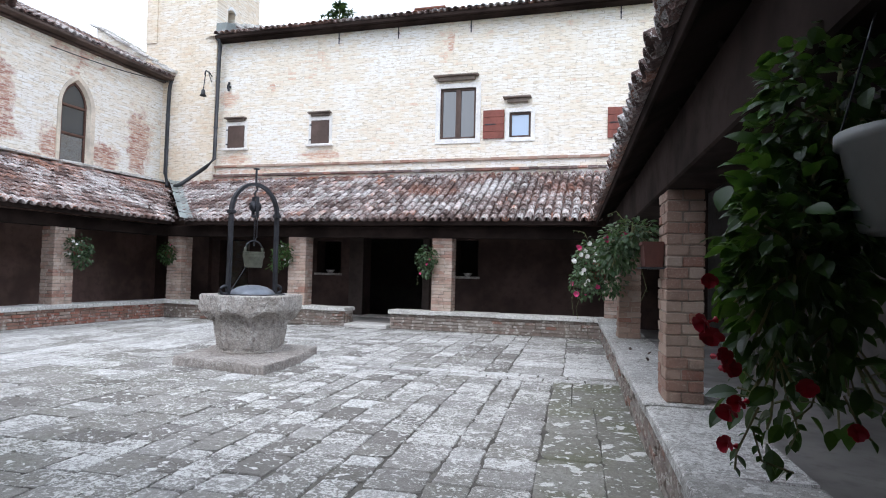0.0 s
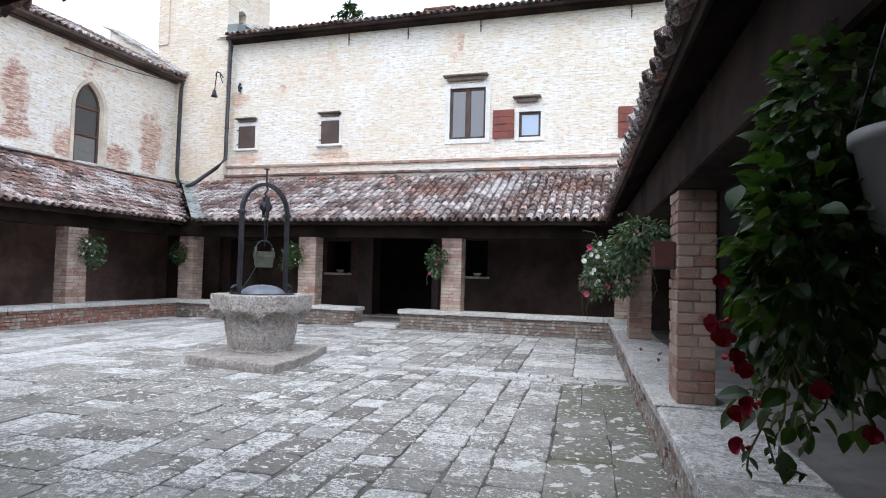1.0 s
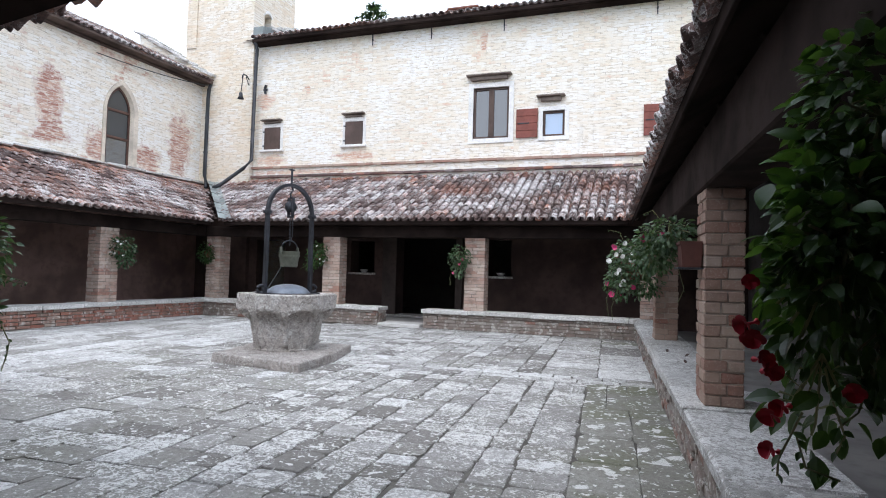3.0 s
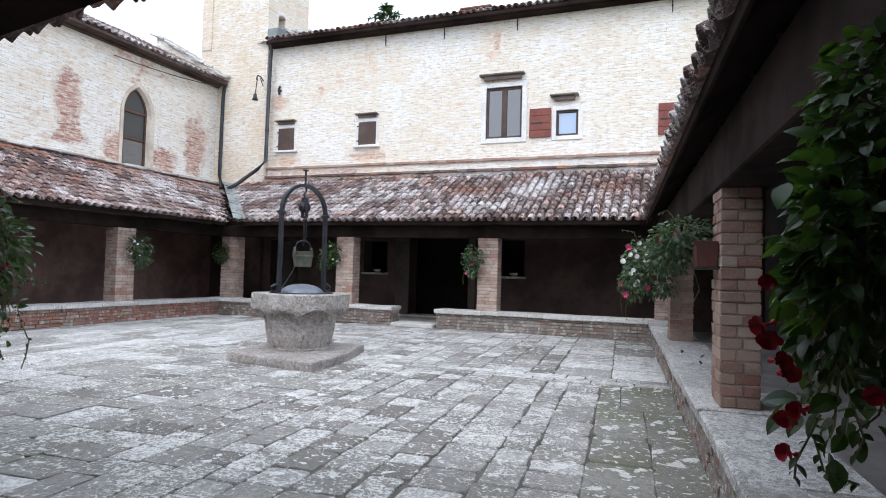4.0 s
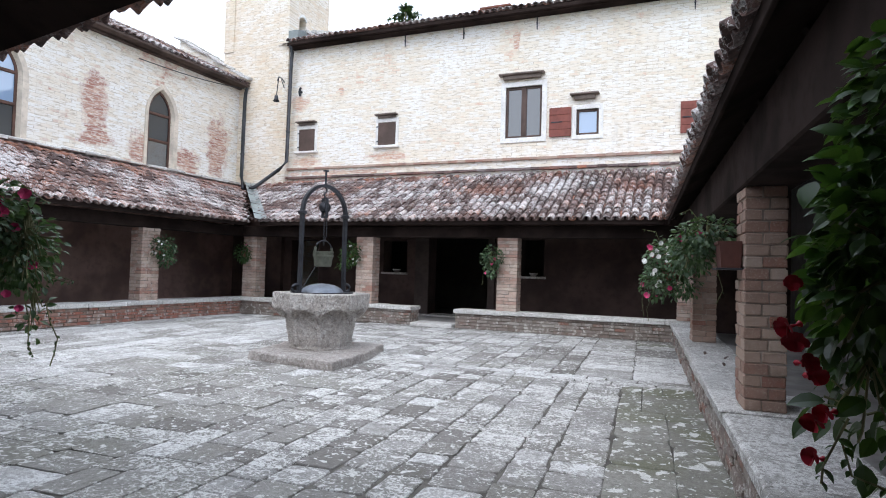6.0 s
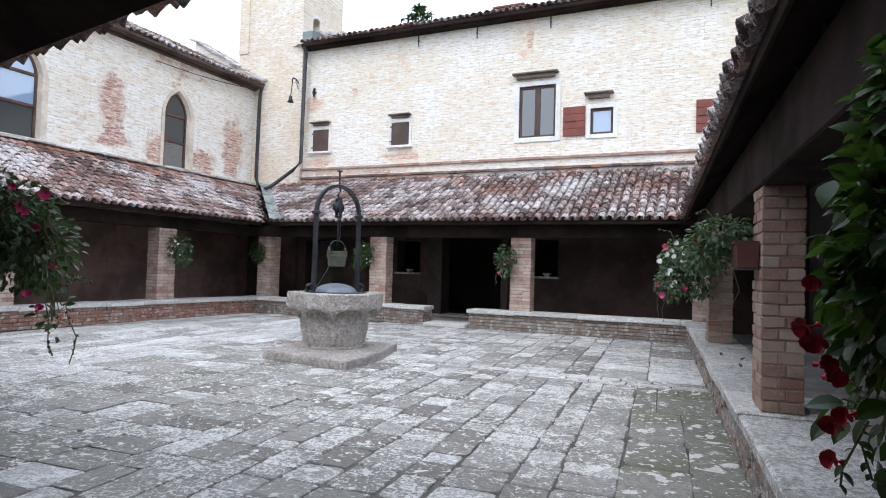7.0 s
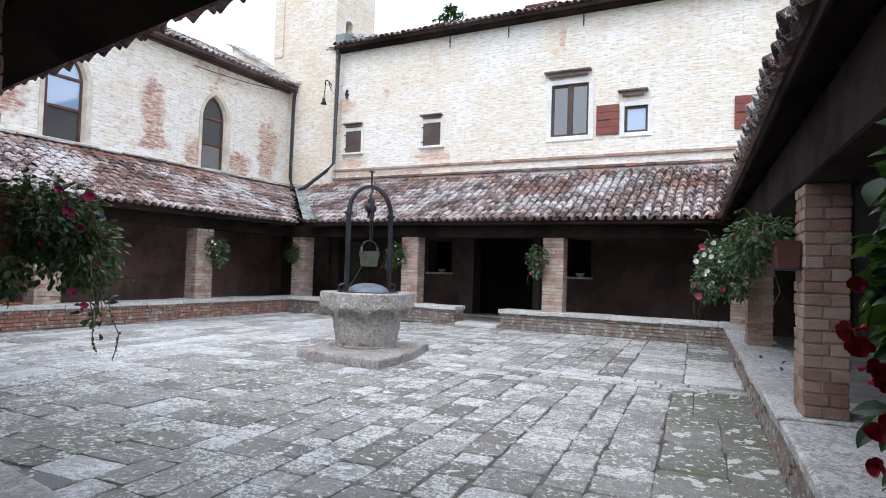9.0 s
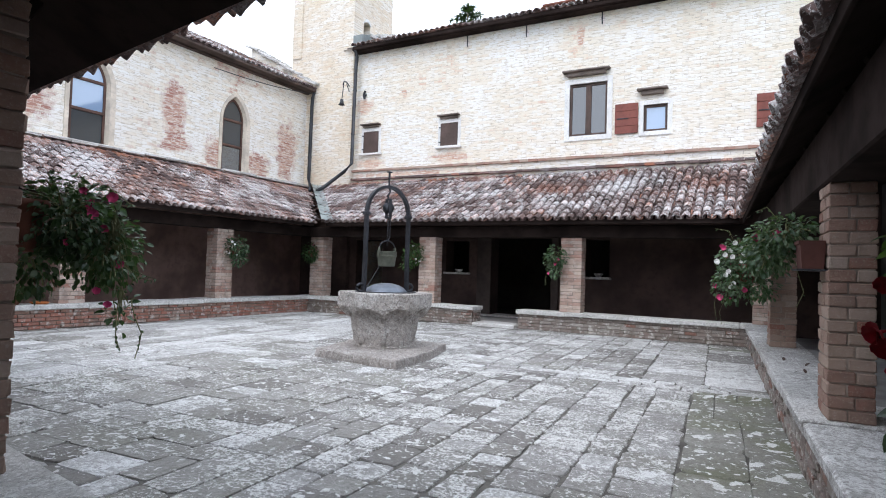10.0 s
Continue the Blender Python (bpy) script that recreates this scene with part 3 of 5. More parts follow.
def pillar(m, w, d, z0, z1, single=False, label="pale brick pillar standing on the low wall", mat=None):
    """A brick pillar, its foot's middle front at m."""
    p = thing("brick_pillar", m, label, "pillar", "pillars of the cloister")
    part("core", Geo().box(-w / 2 + 0.01, w / 2 - 0.01, 0.01, d - 0.01, z0, z1), M_mortar_brown if mat else M_mortar, p)
    rest = Geo()
    h = 0.074
    n = int((z1 - z0) / h)
    h = (z1 - z0) / n
    half = w / 2
    for r in range(n):
        za, zb = z0 + r * h + 0.004, z0 + (r + 1) * h - 0.004
        cut = -half + w * (0.62 if r % 2 else 0.38) + rng.uniform(-0.015, 0.015)
        cut2 = d * (0.42 if r % 2 else 0.58)
        pcs = [(-half, cut - 0.004, 0.0, cut2 - 0.004, za, zb), (cut + 0.004, half, 0.0, d - cut2 - 0.004, za, zb),
               (-half, cut - 0.004, cut2 + 0.004, d, za, zb), (cut + 0.004, half, d - cut2 + 0.004, d, za, zb)]
        for q in pcs:
            dx, dy = rng.uniform(-0.003, 0.003), rng.uniform(-0.003, 0.003)
            q = (q[0] + dx, q[1] + dx, q[2] + dy, q[3] + dy, q[4], q[5])
            if single:
                part("brick", Geo().box(*q, c=0.006, j=0.0035), mat or M_brick, p)
            else:
                rest.box(*q, c=0.006, j=0.006)
    if not single:
        tagged(part("brickwork", rest, mat or M_brick, p), kind="stuff")
    return p


LINTEL_Z = 2.06
BEAM = {"far": (2.06, 2.32), "left": (2.06, 2.32), "right": (1.92, 2.32), "near": (2.42, 2.55)}   # underside and top of the beams
for x in (-3.42, -7.03):
    pillar(MF @ pose(x, 0.1, 0), 0.46, 0.36, CAP_Z, LINTEL_Z)
pillar(MF @ pose(0.32, 0.12, 0), 0.48, 0.36, CAP_Z, LINTEL_Z)
for x in (4.42, 1.05, -2.4):
    pillar(ML @ pose(x, 0.1, 0), 0.46, 0.36, CAP_Z, LINTEL_Z)
pillar(MF @ pose(-10.64, 0.22, 0), 0.44, 0.40, CAP_Z, LINTEL_Z)
pillar(MR @ pose(-4.45, 0.075, 0), 0.37, 0.25, CAP_Z + 0.02, BEAM["right"][0], True, "brown brick pillar on the low wall, a plant box on its side", M_brick_dark)
pillar(MR @ pose(-8.80, 0.08, 0), 0.37, 0.30, CAP_Z, BEAM["right"][0], mat=M_brick_dark)
pillar(MR @ pose(-0.72, 0.12, 0), 0.37, 0.30, CAP_Z, BEAM["right"][0])
for x in (2.79, 6.6):
    pillar(MN @ pose(x, 0.08, 0), 0.42, 0.34, CAP_Z, BEAM["near"][0], mat=M_brick_dark)
# thicker slab under the near right pillar
tagged(link("pillar_slab", Geo().box(-4.95, -4.2, -0.075, 0.53, CAP_Z + 0.001, CAP_Z + 0.022, c=0.008), M_cap_shaded, MR), "thin pale stone slab under a pillar", "slab", kind="structure")

# ---------------- arcade roofs ----------------


def tile(r0=0.084, r1=0.066, length=0.40, n=7, th=0.014):
    """A tapered half-round clay tile, its lower wide end at the origin, running up along y."""
    vs, fs = [], []
    for y, r in ((0, r0), (length, r1)):
        for rr in (r, r - th):
            vs += [(rr * math.cos(math.pi * k / n), y, rr * math.sin(math.pi * k / n)) for k in range(n + 1)]
    q = n + 1
    for k in range(n):
        fs += [(k, k + 1, 2 * q + k + 1, 2 * q + k), (q + k, 3 * q + k, 3 * q + k + 1, q + k + 1), (k, q + k, q + k + 1, k + 1)]
    fs += [(0, 2 * q, 3 * q, q), (n, q + n, 3 * q + n, 2 * q + n)]
    return vs, fs


TV, TF = tile()
CV, CF = tile(0.078, 0.092, 0.40, 5, 0.012)
PITCH, STEP = 0.188, 0.26
tile_mesh = Geo().add(TV, TF).mesh("roof_tile", True)
tile_mesh.materials.append(M_tile)


def tiled_roof(name, m, x0, x1, y0, z0, y1, z1, start, label, single=None, mat=None, newer=0.0, sag=0.6):
    """Clay tiles in columns up a slope; start(x): how far up a column begins."""
    s = math.atan2(z1 - z0, y1 - y0)
    run = math.hypot(y1 - y0, z1 - z0)
    roof = thing(name, m, label, "roof", kind="structure")
    rest, fresh, under, count = Geo(), Geo(), Geo(), 0
    n = int((x1 - x0) / PITCH)
    for i in range(n + 1):
        x = x0 + i * PITCH
        first = max(0.0, (start(x) - y0) / math.cos(s)) if start else 0.0
        k = 0
        while True:
            u = k * STEP
            k += 1
            if u > run - 0.15:
                break
            if u < first - 0.16:
                continue
            y, z = y0 + u * math.cos(s), z0 + u * math.sin(s)
            jx, jr = rng.uniform(-0.012, 0.012), rng.uniform(-2.5, 2.5)
            place = pose(x + jx, y + rng.uniform(-0.02, 0.02), z + 0.035 + rng.uniform(-0.006, 0.008), math.degrees(s) - 3.6, rng.uniform(-3, 3), jr)
            if single and single[0] < x < single[1] and u < single[2] and count < 300:
                ob = new("roof_tile", tile_mesh)
                ob.parent, ob.matrix_basis = roof, place
                count += 1
            elif u > run - newer * (1 + 0.5 * noise.noise(Vector((x * 0.6, 0, 0)))):
                fresh.add(TV, TF, place)
            else:
                rest.add(TV, TF, place)
            under.add(CV, CF, pose(x + PITCH / 2, y + 0.01, z + 0.015 + 0.078 * sag, math.degrees(s) - 1.5) @ pose(0, 0, 0, 0, 180 + rng.uniform(-3, 3), 0) @ Matrix.Diagonal((1, 1, sag, 1)))
    t = part("tiles", rest, mat or M_tile, roof, smooth=True)
    tagged(t, kind="stuff")
    tagged(part("channel_tiles", under, M_tile_low, roof, smooth=True), kind="stuff")
    if newer:
        tagged(part("newer_tiles", fresh, M_tile_new, roof, smooth=True), kind="stuff")
    return roof


def deck(name, m, outline, y_of_z, label):
    """Boards under the tiles: an outline in x and y laid on the slope."""
    g = Geo()
    top = [(x, y, y_of_z(y) - 0.005) for x, y in outline]
    low = [(x, y, z - 0.03) for x, y, z in top]
    n = len(outline)
    g.add(top + low, [tuple(range(n)), tuple(range(2 * n - 1, n - 1, -1))] + [(i, (i + 1) % n, (i + 1) % n + n, i + n) for i in range(n)])
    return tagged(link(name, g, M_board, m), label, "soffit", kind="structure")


def slope_z(y):
    return EAVE_Z + (y - EAVE_Y) * (TOPS["far"] - EAVE_Z) / (D - EAVE_Y)


WINGS = {"far": (MF, *ROOF["far"]), "left": (ML, *ROOF["left"]), "right": (MR, *ROOF["right"]), "near": (MN, *ROOF["near"])}
for key, (m, xa, xb) in WINGS.items():
    ey = OUT[key]
    ez, tz = LOW[key], TOPS[key]
    zz = lambda y, e=ey, z=ez, top=tz: z + (y - e) * (top - z) / (D - e)
    lip = ey + (0.085 if key == "near" else 0.10)
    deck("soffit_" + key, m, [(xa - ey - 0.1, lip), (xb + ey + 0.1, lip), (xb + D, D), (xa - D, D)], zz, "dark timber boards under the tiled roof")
    # rafters, wall plate and fascia
    a = math.atan2(tz - ez, D - ey)
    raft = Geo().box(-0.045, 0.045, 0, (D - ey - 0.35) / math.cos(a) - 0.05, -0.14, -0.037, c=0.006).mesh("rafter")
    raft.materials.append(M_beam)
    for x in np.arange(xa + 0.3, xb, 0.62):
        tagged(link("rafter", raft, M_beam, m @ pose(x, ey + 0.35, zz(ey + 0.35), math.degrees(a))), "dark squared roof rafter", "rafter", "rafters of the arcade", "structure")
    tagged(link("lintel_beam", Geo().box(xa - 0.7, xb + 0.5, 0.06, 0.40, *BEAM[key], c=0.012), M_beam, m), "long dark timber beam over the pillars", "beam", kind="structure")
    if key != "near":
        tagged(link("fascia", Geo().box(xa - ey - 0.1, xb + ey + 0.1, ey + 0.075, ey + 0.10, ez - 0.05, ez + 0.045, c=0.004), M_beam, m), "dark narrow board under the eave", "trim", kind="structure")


def valleys(xa, xb):
    return lambda x: max(xa - x, x - xb, -9)


for key, lab, one in (("left", "lean-to roof of old lichened clay tiles", None), ("right", "lean-to roof of old dark clay tiles", (-6.0, -1.0, 0.2)),
                      ("near", "lean-to roof of old clay tiles over the viewer", None), ("far", "lean-to roof of old lichened clay tiles", (-5.5, 0.6, 9))):
    m, xa, xb = WINGS[key]
    tiled_roof("roof_" + key, m, xa - D, xb + D, OUT[key], LOW[key], D, TOPS[key], valleys(xa, xb), lab, single=one, mat={"left": M_tile_left, "near": M_tile_low}.get(key), sag=0.95 if key == "near" else 0.6, newer={"left": 0.62, "far": 0.2}.get(key, 0.0))

# ---------------- arcade floors and walls behind ----------------
for drop, (key, (m, xa, xb)) in enumerate(WINGS.items()):
    tagged(link("arcade_floor_" + key, Geo().box(xa - D - 0.1, xb + D + 0.1, 0.10, D + 0.1, -0.2, 0.03 - 0.005 * drop), M_floor_in, m), "worn grey cement floor of the arcade", "floor", kind="structure")

# the long facade and the wall below it
door_hole = (-6.35, -4.63, 0.05, 2.2)
hatch = [(-7.79, -7.05, 1.2, 2.1), (-3.72, -3.12, 1.2, 2.16), (-11.0, -10.0, 0.05, 2.1)]
win_holes = [(-4.25, -3.27, 4.86, 6.23), (-2.37, -1.81, 4.84, 5.50)]
tagged(link("wall_far_lower", holed(FX[0] - 2.6, 3.6, 0.0, 3.70, D, D + 0.5, [door_hole] + hatch), M_backwall_shade, MF), "brown plaster wall behind the arcade, shade put into its colour", "wall", kind="structure")
tagged(link("wall_facade", holed(-11.25, 9.0, 3.70, 8.25, D, D + 0.5, win_holes), M_facade, MF), "tall limewashed brick facade over the arcade roof", "wall", kind="structure")
tagged(link("wall_left_lower", holed(LX[0] - 3, LX[1] + 2.6, 0.0, 3.70, D, D + 0.4, []), M_backwall_left_shade, ML), "brown plaster wall behind the arcade, shade put into its colour", "wall", kind="structure")
tagged(link("wall_right", holed(RX[0] - 2.6, RX[1] + 3.4, 0.0, TOP_Z + 0.1, D, D + 0.4, []), M_plaster_r, MR), "pale plaster wall behind the arcade", "wall", kind="structure")
tagged(link("wall_near", holed(NX[0] - 2.6, NX[1] + 2.6, 0.0, TOP_Z + 0.1, D, D + 0.4, []), M_backwall_shade, MN), "brown plaster wall behind the viewer", "wall", kind="structure")

# closed room added behind the far openings, its darkness put into the colour
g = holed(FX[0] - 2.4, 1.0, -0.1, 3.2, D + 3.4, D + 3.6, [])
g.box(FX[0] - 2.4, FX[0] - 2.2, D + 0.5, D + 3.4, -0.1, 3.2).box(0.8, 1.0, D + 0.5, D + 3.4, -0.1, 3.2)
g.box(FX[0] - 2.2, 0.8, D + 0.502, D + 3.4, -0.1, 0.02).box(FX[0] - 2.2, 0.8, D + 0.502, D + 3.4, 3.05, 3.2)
tagged(link("wall_inner_room", g, M_room_shade, MF), "closed room behind the arcade doorway, darkness put into its colour", "wall", kind="structure")

# ---------------- facade trim ----------------
g = Geo()
for p in bricks(-11.5, 6.0, D - 0.06, 4.255, 1, 0.075, 0.059, 0.26, 0.006, 0.012):
    g.box(*p, c=0.006, j=0.006)
tagged(link("brick_band", g, brick_pieces("band_brick", [(0.0, (0.36, 0.21, 0.16)), (0.5, (0.40, 0.28, 0.225)), (1.0, (0.48, 0.38, 0.31))], 0.4), MF), "thin red brick string course on the facade", "trim", kind="structure")
g = Geo()
x = -11.3
while x < 5.5:
    g.box(x, x + 0.236, D - 0.10, D - 0.003, 3.985 + rng.uniform(-0.01, 0.01), 4.05, c=0.008, j=0.006)
    x += 0.243
tagged(link("flashing_tiles", g, M_tile_low, MF), "row of broken tiles along the top of the lean-to roof", "trim", kind="structure")
tagged(link("eave_board", Geo().box(-11.2, 7.0, D - 0.30, D + 0.2, 8.05, 8.17, c=0.015).box(-11.2, 7.0, D - 0.37, D - 0.302, 8.07, 8.185, c=0.02), M_beam, MF), "dark eave board and gutter under the high roof", "trim", kind="structure")
tiled_roof("roof_high", MF, -11.12, 7.0, D - 0.40, 8.17, D + 4.0, 9.75, None, "high roof of clay tiles over the facade")
tagged(link("roof_deck_high", Geo().add([(-11.5, D - 0.3, 8.2), (7, D - 0.3, 8.2), (7, D + 4.1, 9.75), (-11.5, D + 4.1, 9.75), (7, D + 8.5, 8.2), (-11.5, D + 8.5, 8.2)], [(0, 1, 2, 3), (3, 2, 4, 5)]), M_board, MF), "boards under the high roof", "roof deck", kind="structure")
tagged(link("wall_facade_side", Geo().box(8.6, 9.0, D + 0.5, D + 8.0, 0, 8.2), M_facade, MF), "limewashed end wall of the tall house", "wall", kind="structure")


def small_shuttered_window(x0, x1, z0, z1):
    w = thing("shuttered_window", MF, "small window closed by a dark brown board shutter", "window", "small shuttered windows")
    part("surround", Geo().box(x0 - 0.09, x0, D - 0.025, D - 0.002, z0 - 0.02, z1 + 0.1, c=0.006).box(x1, x1 + 0.09, D - 0.025, D - 0.002, z0 - 0.02, z1 + 0.1, c=0.006)
         .box(x0 - 0.09, x1 + 0.09, D - 0.028, D - 0.003, z1 + 0.01, z1 + 0.13, c=0.006), M_sill, w)
    part("shutter", Geo().box(x0, x1, D - 0.045, D - 0.004, z0, z1, c=0.006), M_shutter_dark, w)
    for z in (z0 + 0.12, z1 - 0.12):
        part("hinge", Geo().box(x0 - 0.05, x0 + 0.03, D - 0.056, D - 0.046, z - 0.018, z + 0.018, c=0.003), M_iron, w)
    part("sill", Geo().box(x0 - 0.13, x1 + 0.13, D - 0.11, D - 0.002, z0 - 0.07, z0 - 0.005, c=0.01, j=0.003), M_sill, w)
    part("hood", Geo().box(x0 - 0.08, x1 + 0.06, D - 0.16, D - 0.002, z1 + 0.20, z1 + 0.245, c=0.01, j=0.004).box(x0 + 0.0, x1, D - 0.09, D - 0.003, z1 + 0.13, z1 + 0.198, c=0.008), M_hood, w)


small_shuttered_window(-10.86, -10.30, 4.84, 5.51)
small_shuttered_window(-8.09, -7.53, 4.87, 5.54)


def facade_window(h, border, label, panes, hood):
    x0, x1, z0, z1 = h
    b = border
    w = thing("window", MF, label, "window")
    part("surround", Geo().box(x0 - b, x0, D - 0.03, D + 0.12, z0 - b, z1 + b, c=0.006).box(x1, x1 + b, D - 0.03, D + 0.12, z0 - b, z1 + b, c=0.006)
         .box(x0, x1, D - 0.03, D + 0.12, z1, z1 + b, c=0.006).box(x0, x1, D - 0.03, D + 0.12, z0 - b, z0, c=0.006), M_sill, w)
    f = 0.06
    fr = part("window_frame", Geo().box(x0, x0 + f, D + 0.03, D + 0.10, z0, z1, c=0.006).box(x1 - f, x1, D + 0.03, D + 0.10, z0, z1, c=0.006)
              .box(x0 + f, x1 - f, D + 0.03, D + 0.10, z1 - f, z1, c=0.006).box(x0 + f, x1 - f, D + 0.03, D + 0.10, z0, z0 + f, c=0.006), M_frame, w)
    xs = np.linspace(x0 + f, x1 - f, panes + 1)
    for i in range(panes):
        # a single pane carries the painted sky reflection
        part("pane", Geo().box(xs[i] + (0.04 if i else 0), xs[i + 1] - (0.04 if i < panes - 1 else 0), D + 0.062, D + 0.068, z0 + f, z1 - f), M_glass_sky if panes == 1 else M_glass, fr)
        if i:
            part("mullion", Geo().box(xs[i] - 0.07, xs[i] + 0.07, D + 0.025, D + 0.10, z0 + f, z1 - f, c=0.006), M_frame, fr)
    part("curtain", Geo().add([(x0 + f + (x1 - x0 - 2 * f) * i / 24, D + 0.16 + 0.012 * math.sin(i * 1.9), z) for i in range(25) for z in (z0 + 0.03, z1 - 0.03)],
                              [(2 * i, 2 * i + 2, 2 * i + 3, 2 * i + 1) for i in range(24)]), M_curtain, w)
    # near-black plate for the unlit room behind the glass
    part("back", Geo().box(x0 - 0.1, x1 + 0.1, D + 0.505, D + 0.55, z0 - 0.1, z1 + 0.1), M_room_shade, w)
    hx0, hx1, hz, hd = hood
    part("hood", Geo().box(hx0, hx1, D - hd, D - 0.002, hz, hz + 0.045, c=0.012, j=0.006).box(hx0 + 0.1, hx1 - 0.1, D - hd * 0.6, D - 0.003, hz - 0.10, hz - 0.002, c=0.01), M_hood, w)
    return w


facade_window(win_holes[0], 0.13, "tall two-leaf dark brown window in a white stone surround", 2, (-4.42, -3.20, 6.52, 0.20))
facade_window(win_holes[1], 0.11, "small dark-framed window in a white stone surround", 1, (-2.52, -1.80, 5.84, 0.20))
for x0, x1, z0, z1 in ((-3.06, -2.50, 4.82, 5.58), (0.10, 0.72, 4.73, 5.50)):
    sh = thing("open_shutter", MF, "red-brown board shutter folded open against the wall", "shutter", "red-brown shutters")
    for i in range(4):
        za = z0 + (z1 - z0) * i / 4
        part("board", Geo().box(x0, x1, D - 0.055, D - 0.02, za + 0.003, za + (z1 - z0) / 4 - 0.003, c=0.005), M_shutter, sh)
    part("batten", Geo().box(x0 + 0.05, x0 + 0.09, D - 0.02, D - 0.003, z0 + 0.04, z1 - 0.04), M_shutter, sh)
    part("hinge", Geo().box(x0 + 0.05, x0 + 0.34, D - 0.068, D - 0.056, (z0 + z1) / 2 - 0.015, (z0 + z1) / 2 + 0.012), M_iron, sh, "black iron strap hinge")
for x in (-7.3, -5.5, -3.44, 0.39):
    tagged(link("iron_tie", Geo().rod([(x, D - 0.03, 7.72), (x, D - 0.04, 8.08)], 0.016, 6).box(x - 0.02, x + 0.02, D - 0.05, D - 0.002, 7.86, 7.90, c=0.004), M_iron, MF), "short black iron wall tie under the eave", "wall tie", "iron ties of the facade")

# ---------------- doorway of the arcade ----------------
x0, x1, z0, z1 = door_hole
dw = thing("doorway", MF, "open dark doorway with plain grey stone jambs", "doorway", kind="structure")
for a, b in ((x0 - 0.42, x0), (x1, x1 + 0.2)):
    part("jamb", Geo().box(a, b, D - 0.05, D + 0.25, 0.03, z1 + 0.0, c=0.012), plain("jamb_stone", (0.075, 0.058, 0.052), 0.2, 10, 0.9), dw)
part("threshold", Geo().box(x0 - 0.45, x1 + 0.22, D - 0.25, D + 0.5, 0.0, 0.07, c=0.012), M_wellbase, dw)
tagged(link("step", Geo().box(-5.66, -4.61, -0.12, 0.5, -0.02, 0.075, c=0.015, j=0.006), M_cap, MF), "worn pale stone step in the gap of the low wall", "step", kind="structure")
for x in (-7.42, -3.42):
    b = thing("planter_bowl", MF @ pose(x, D + 0.12, 1.2), "small pale bowl on a dark window ledge", "bowl", "bowls on the ledges")
    part("bowl", Geo().lathe([(0.05, 0), (0.11, 0.06), (0.12, 0.09), (0.105, 0.09), (0.04, 0.02)], 16), M_cap, b, smooth=True)
    part("soil", Geo().lathe([(0.09, 0.065), (0.02, 0.075)], 12), M_soil, b)
for h in hatch[:2]:
    tagged(link("window_ledge", Geo().box(h[0] - 0.05, h[1] + 0.05, D - 0.06, D + 0.3, h[2] - 0.06, h[2] - 0.001, c=0.01), M_wellbase, MF), "dim stone ledge of an arcade window", "ledge", kind="structure")

# ---------------- chapel ----------------
arches = [(6.12, 6.97, 3.87, 6.09), (2.02, 2.93, 3.92, 6.05)]


def pointed(x0, x1, z0, z1, n=10):
    """A pointed arch's outline, from its left foot over the tip to the right."""
    w = x1 - x0
    spring = z1 - 0.86 * w
    r = (w * w / 4 + (z1 - spring) ** 2) / w
    out = [(x0, z0)]
    for i in range(n + 1):
        z = spring + (z1 - spring) * i / n
        out.append((x0 + r - math.sqrt(max(r * r - (z - spring) ** 2, 0)), z))
    return out + [(x0 + x1 - x, z) for x, z in reversed(out[:-1])]


wl = holed(-6.0, 9.55, 3.70, 7.1, D, D + 0.45, arches)
wl = tagged(link("wall_chapel", wl, M_chapel, ML), "limewashed chapel wall with bare red brick patches", "wall", kind="structure")
for a in arches:
    o = pointed(*a)
    k = len(o) // 2
    part("spandrel", Geo().prism([(a[0], a[3])] + o[1:k + 1][::-1], D, D + 0.45), M_chapel, wl)
    part("spandrel", Geo().prism([(a[1], a[3])] + o[k:-1], D, D + 0.45), M_chapel, wl)
tagged(link("wall_chapel_end", Geo().box(9.2, 9.55, D + 0.451, D + 6, 3.9, 7.4), M_chapel, ML), "limewashed end wall of the chapel", "wall", kind="structure")
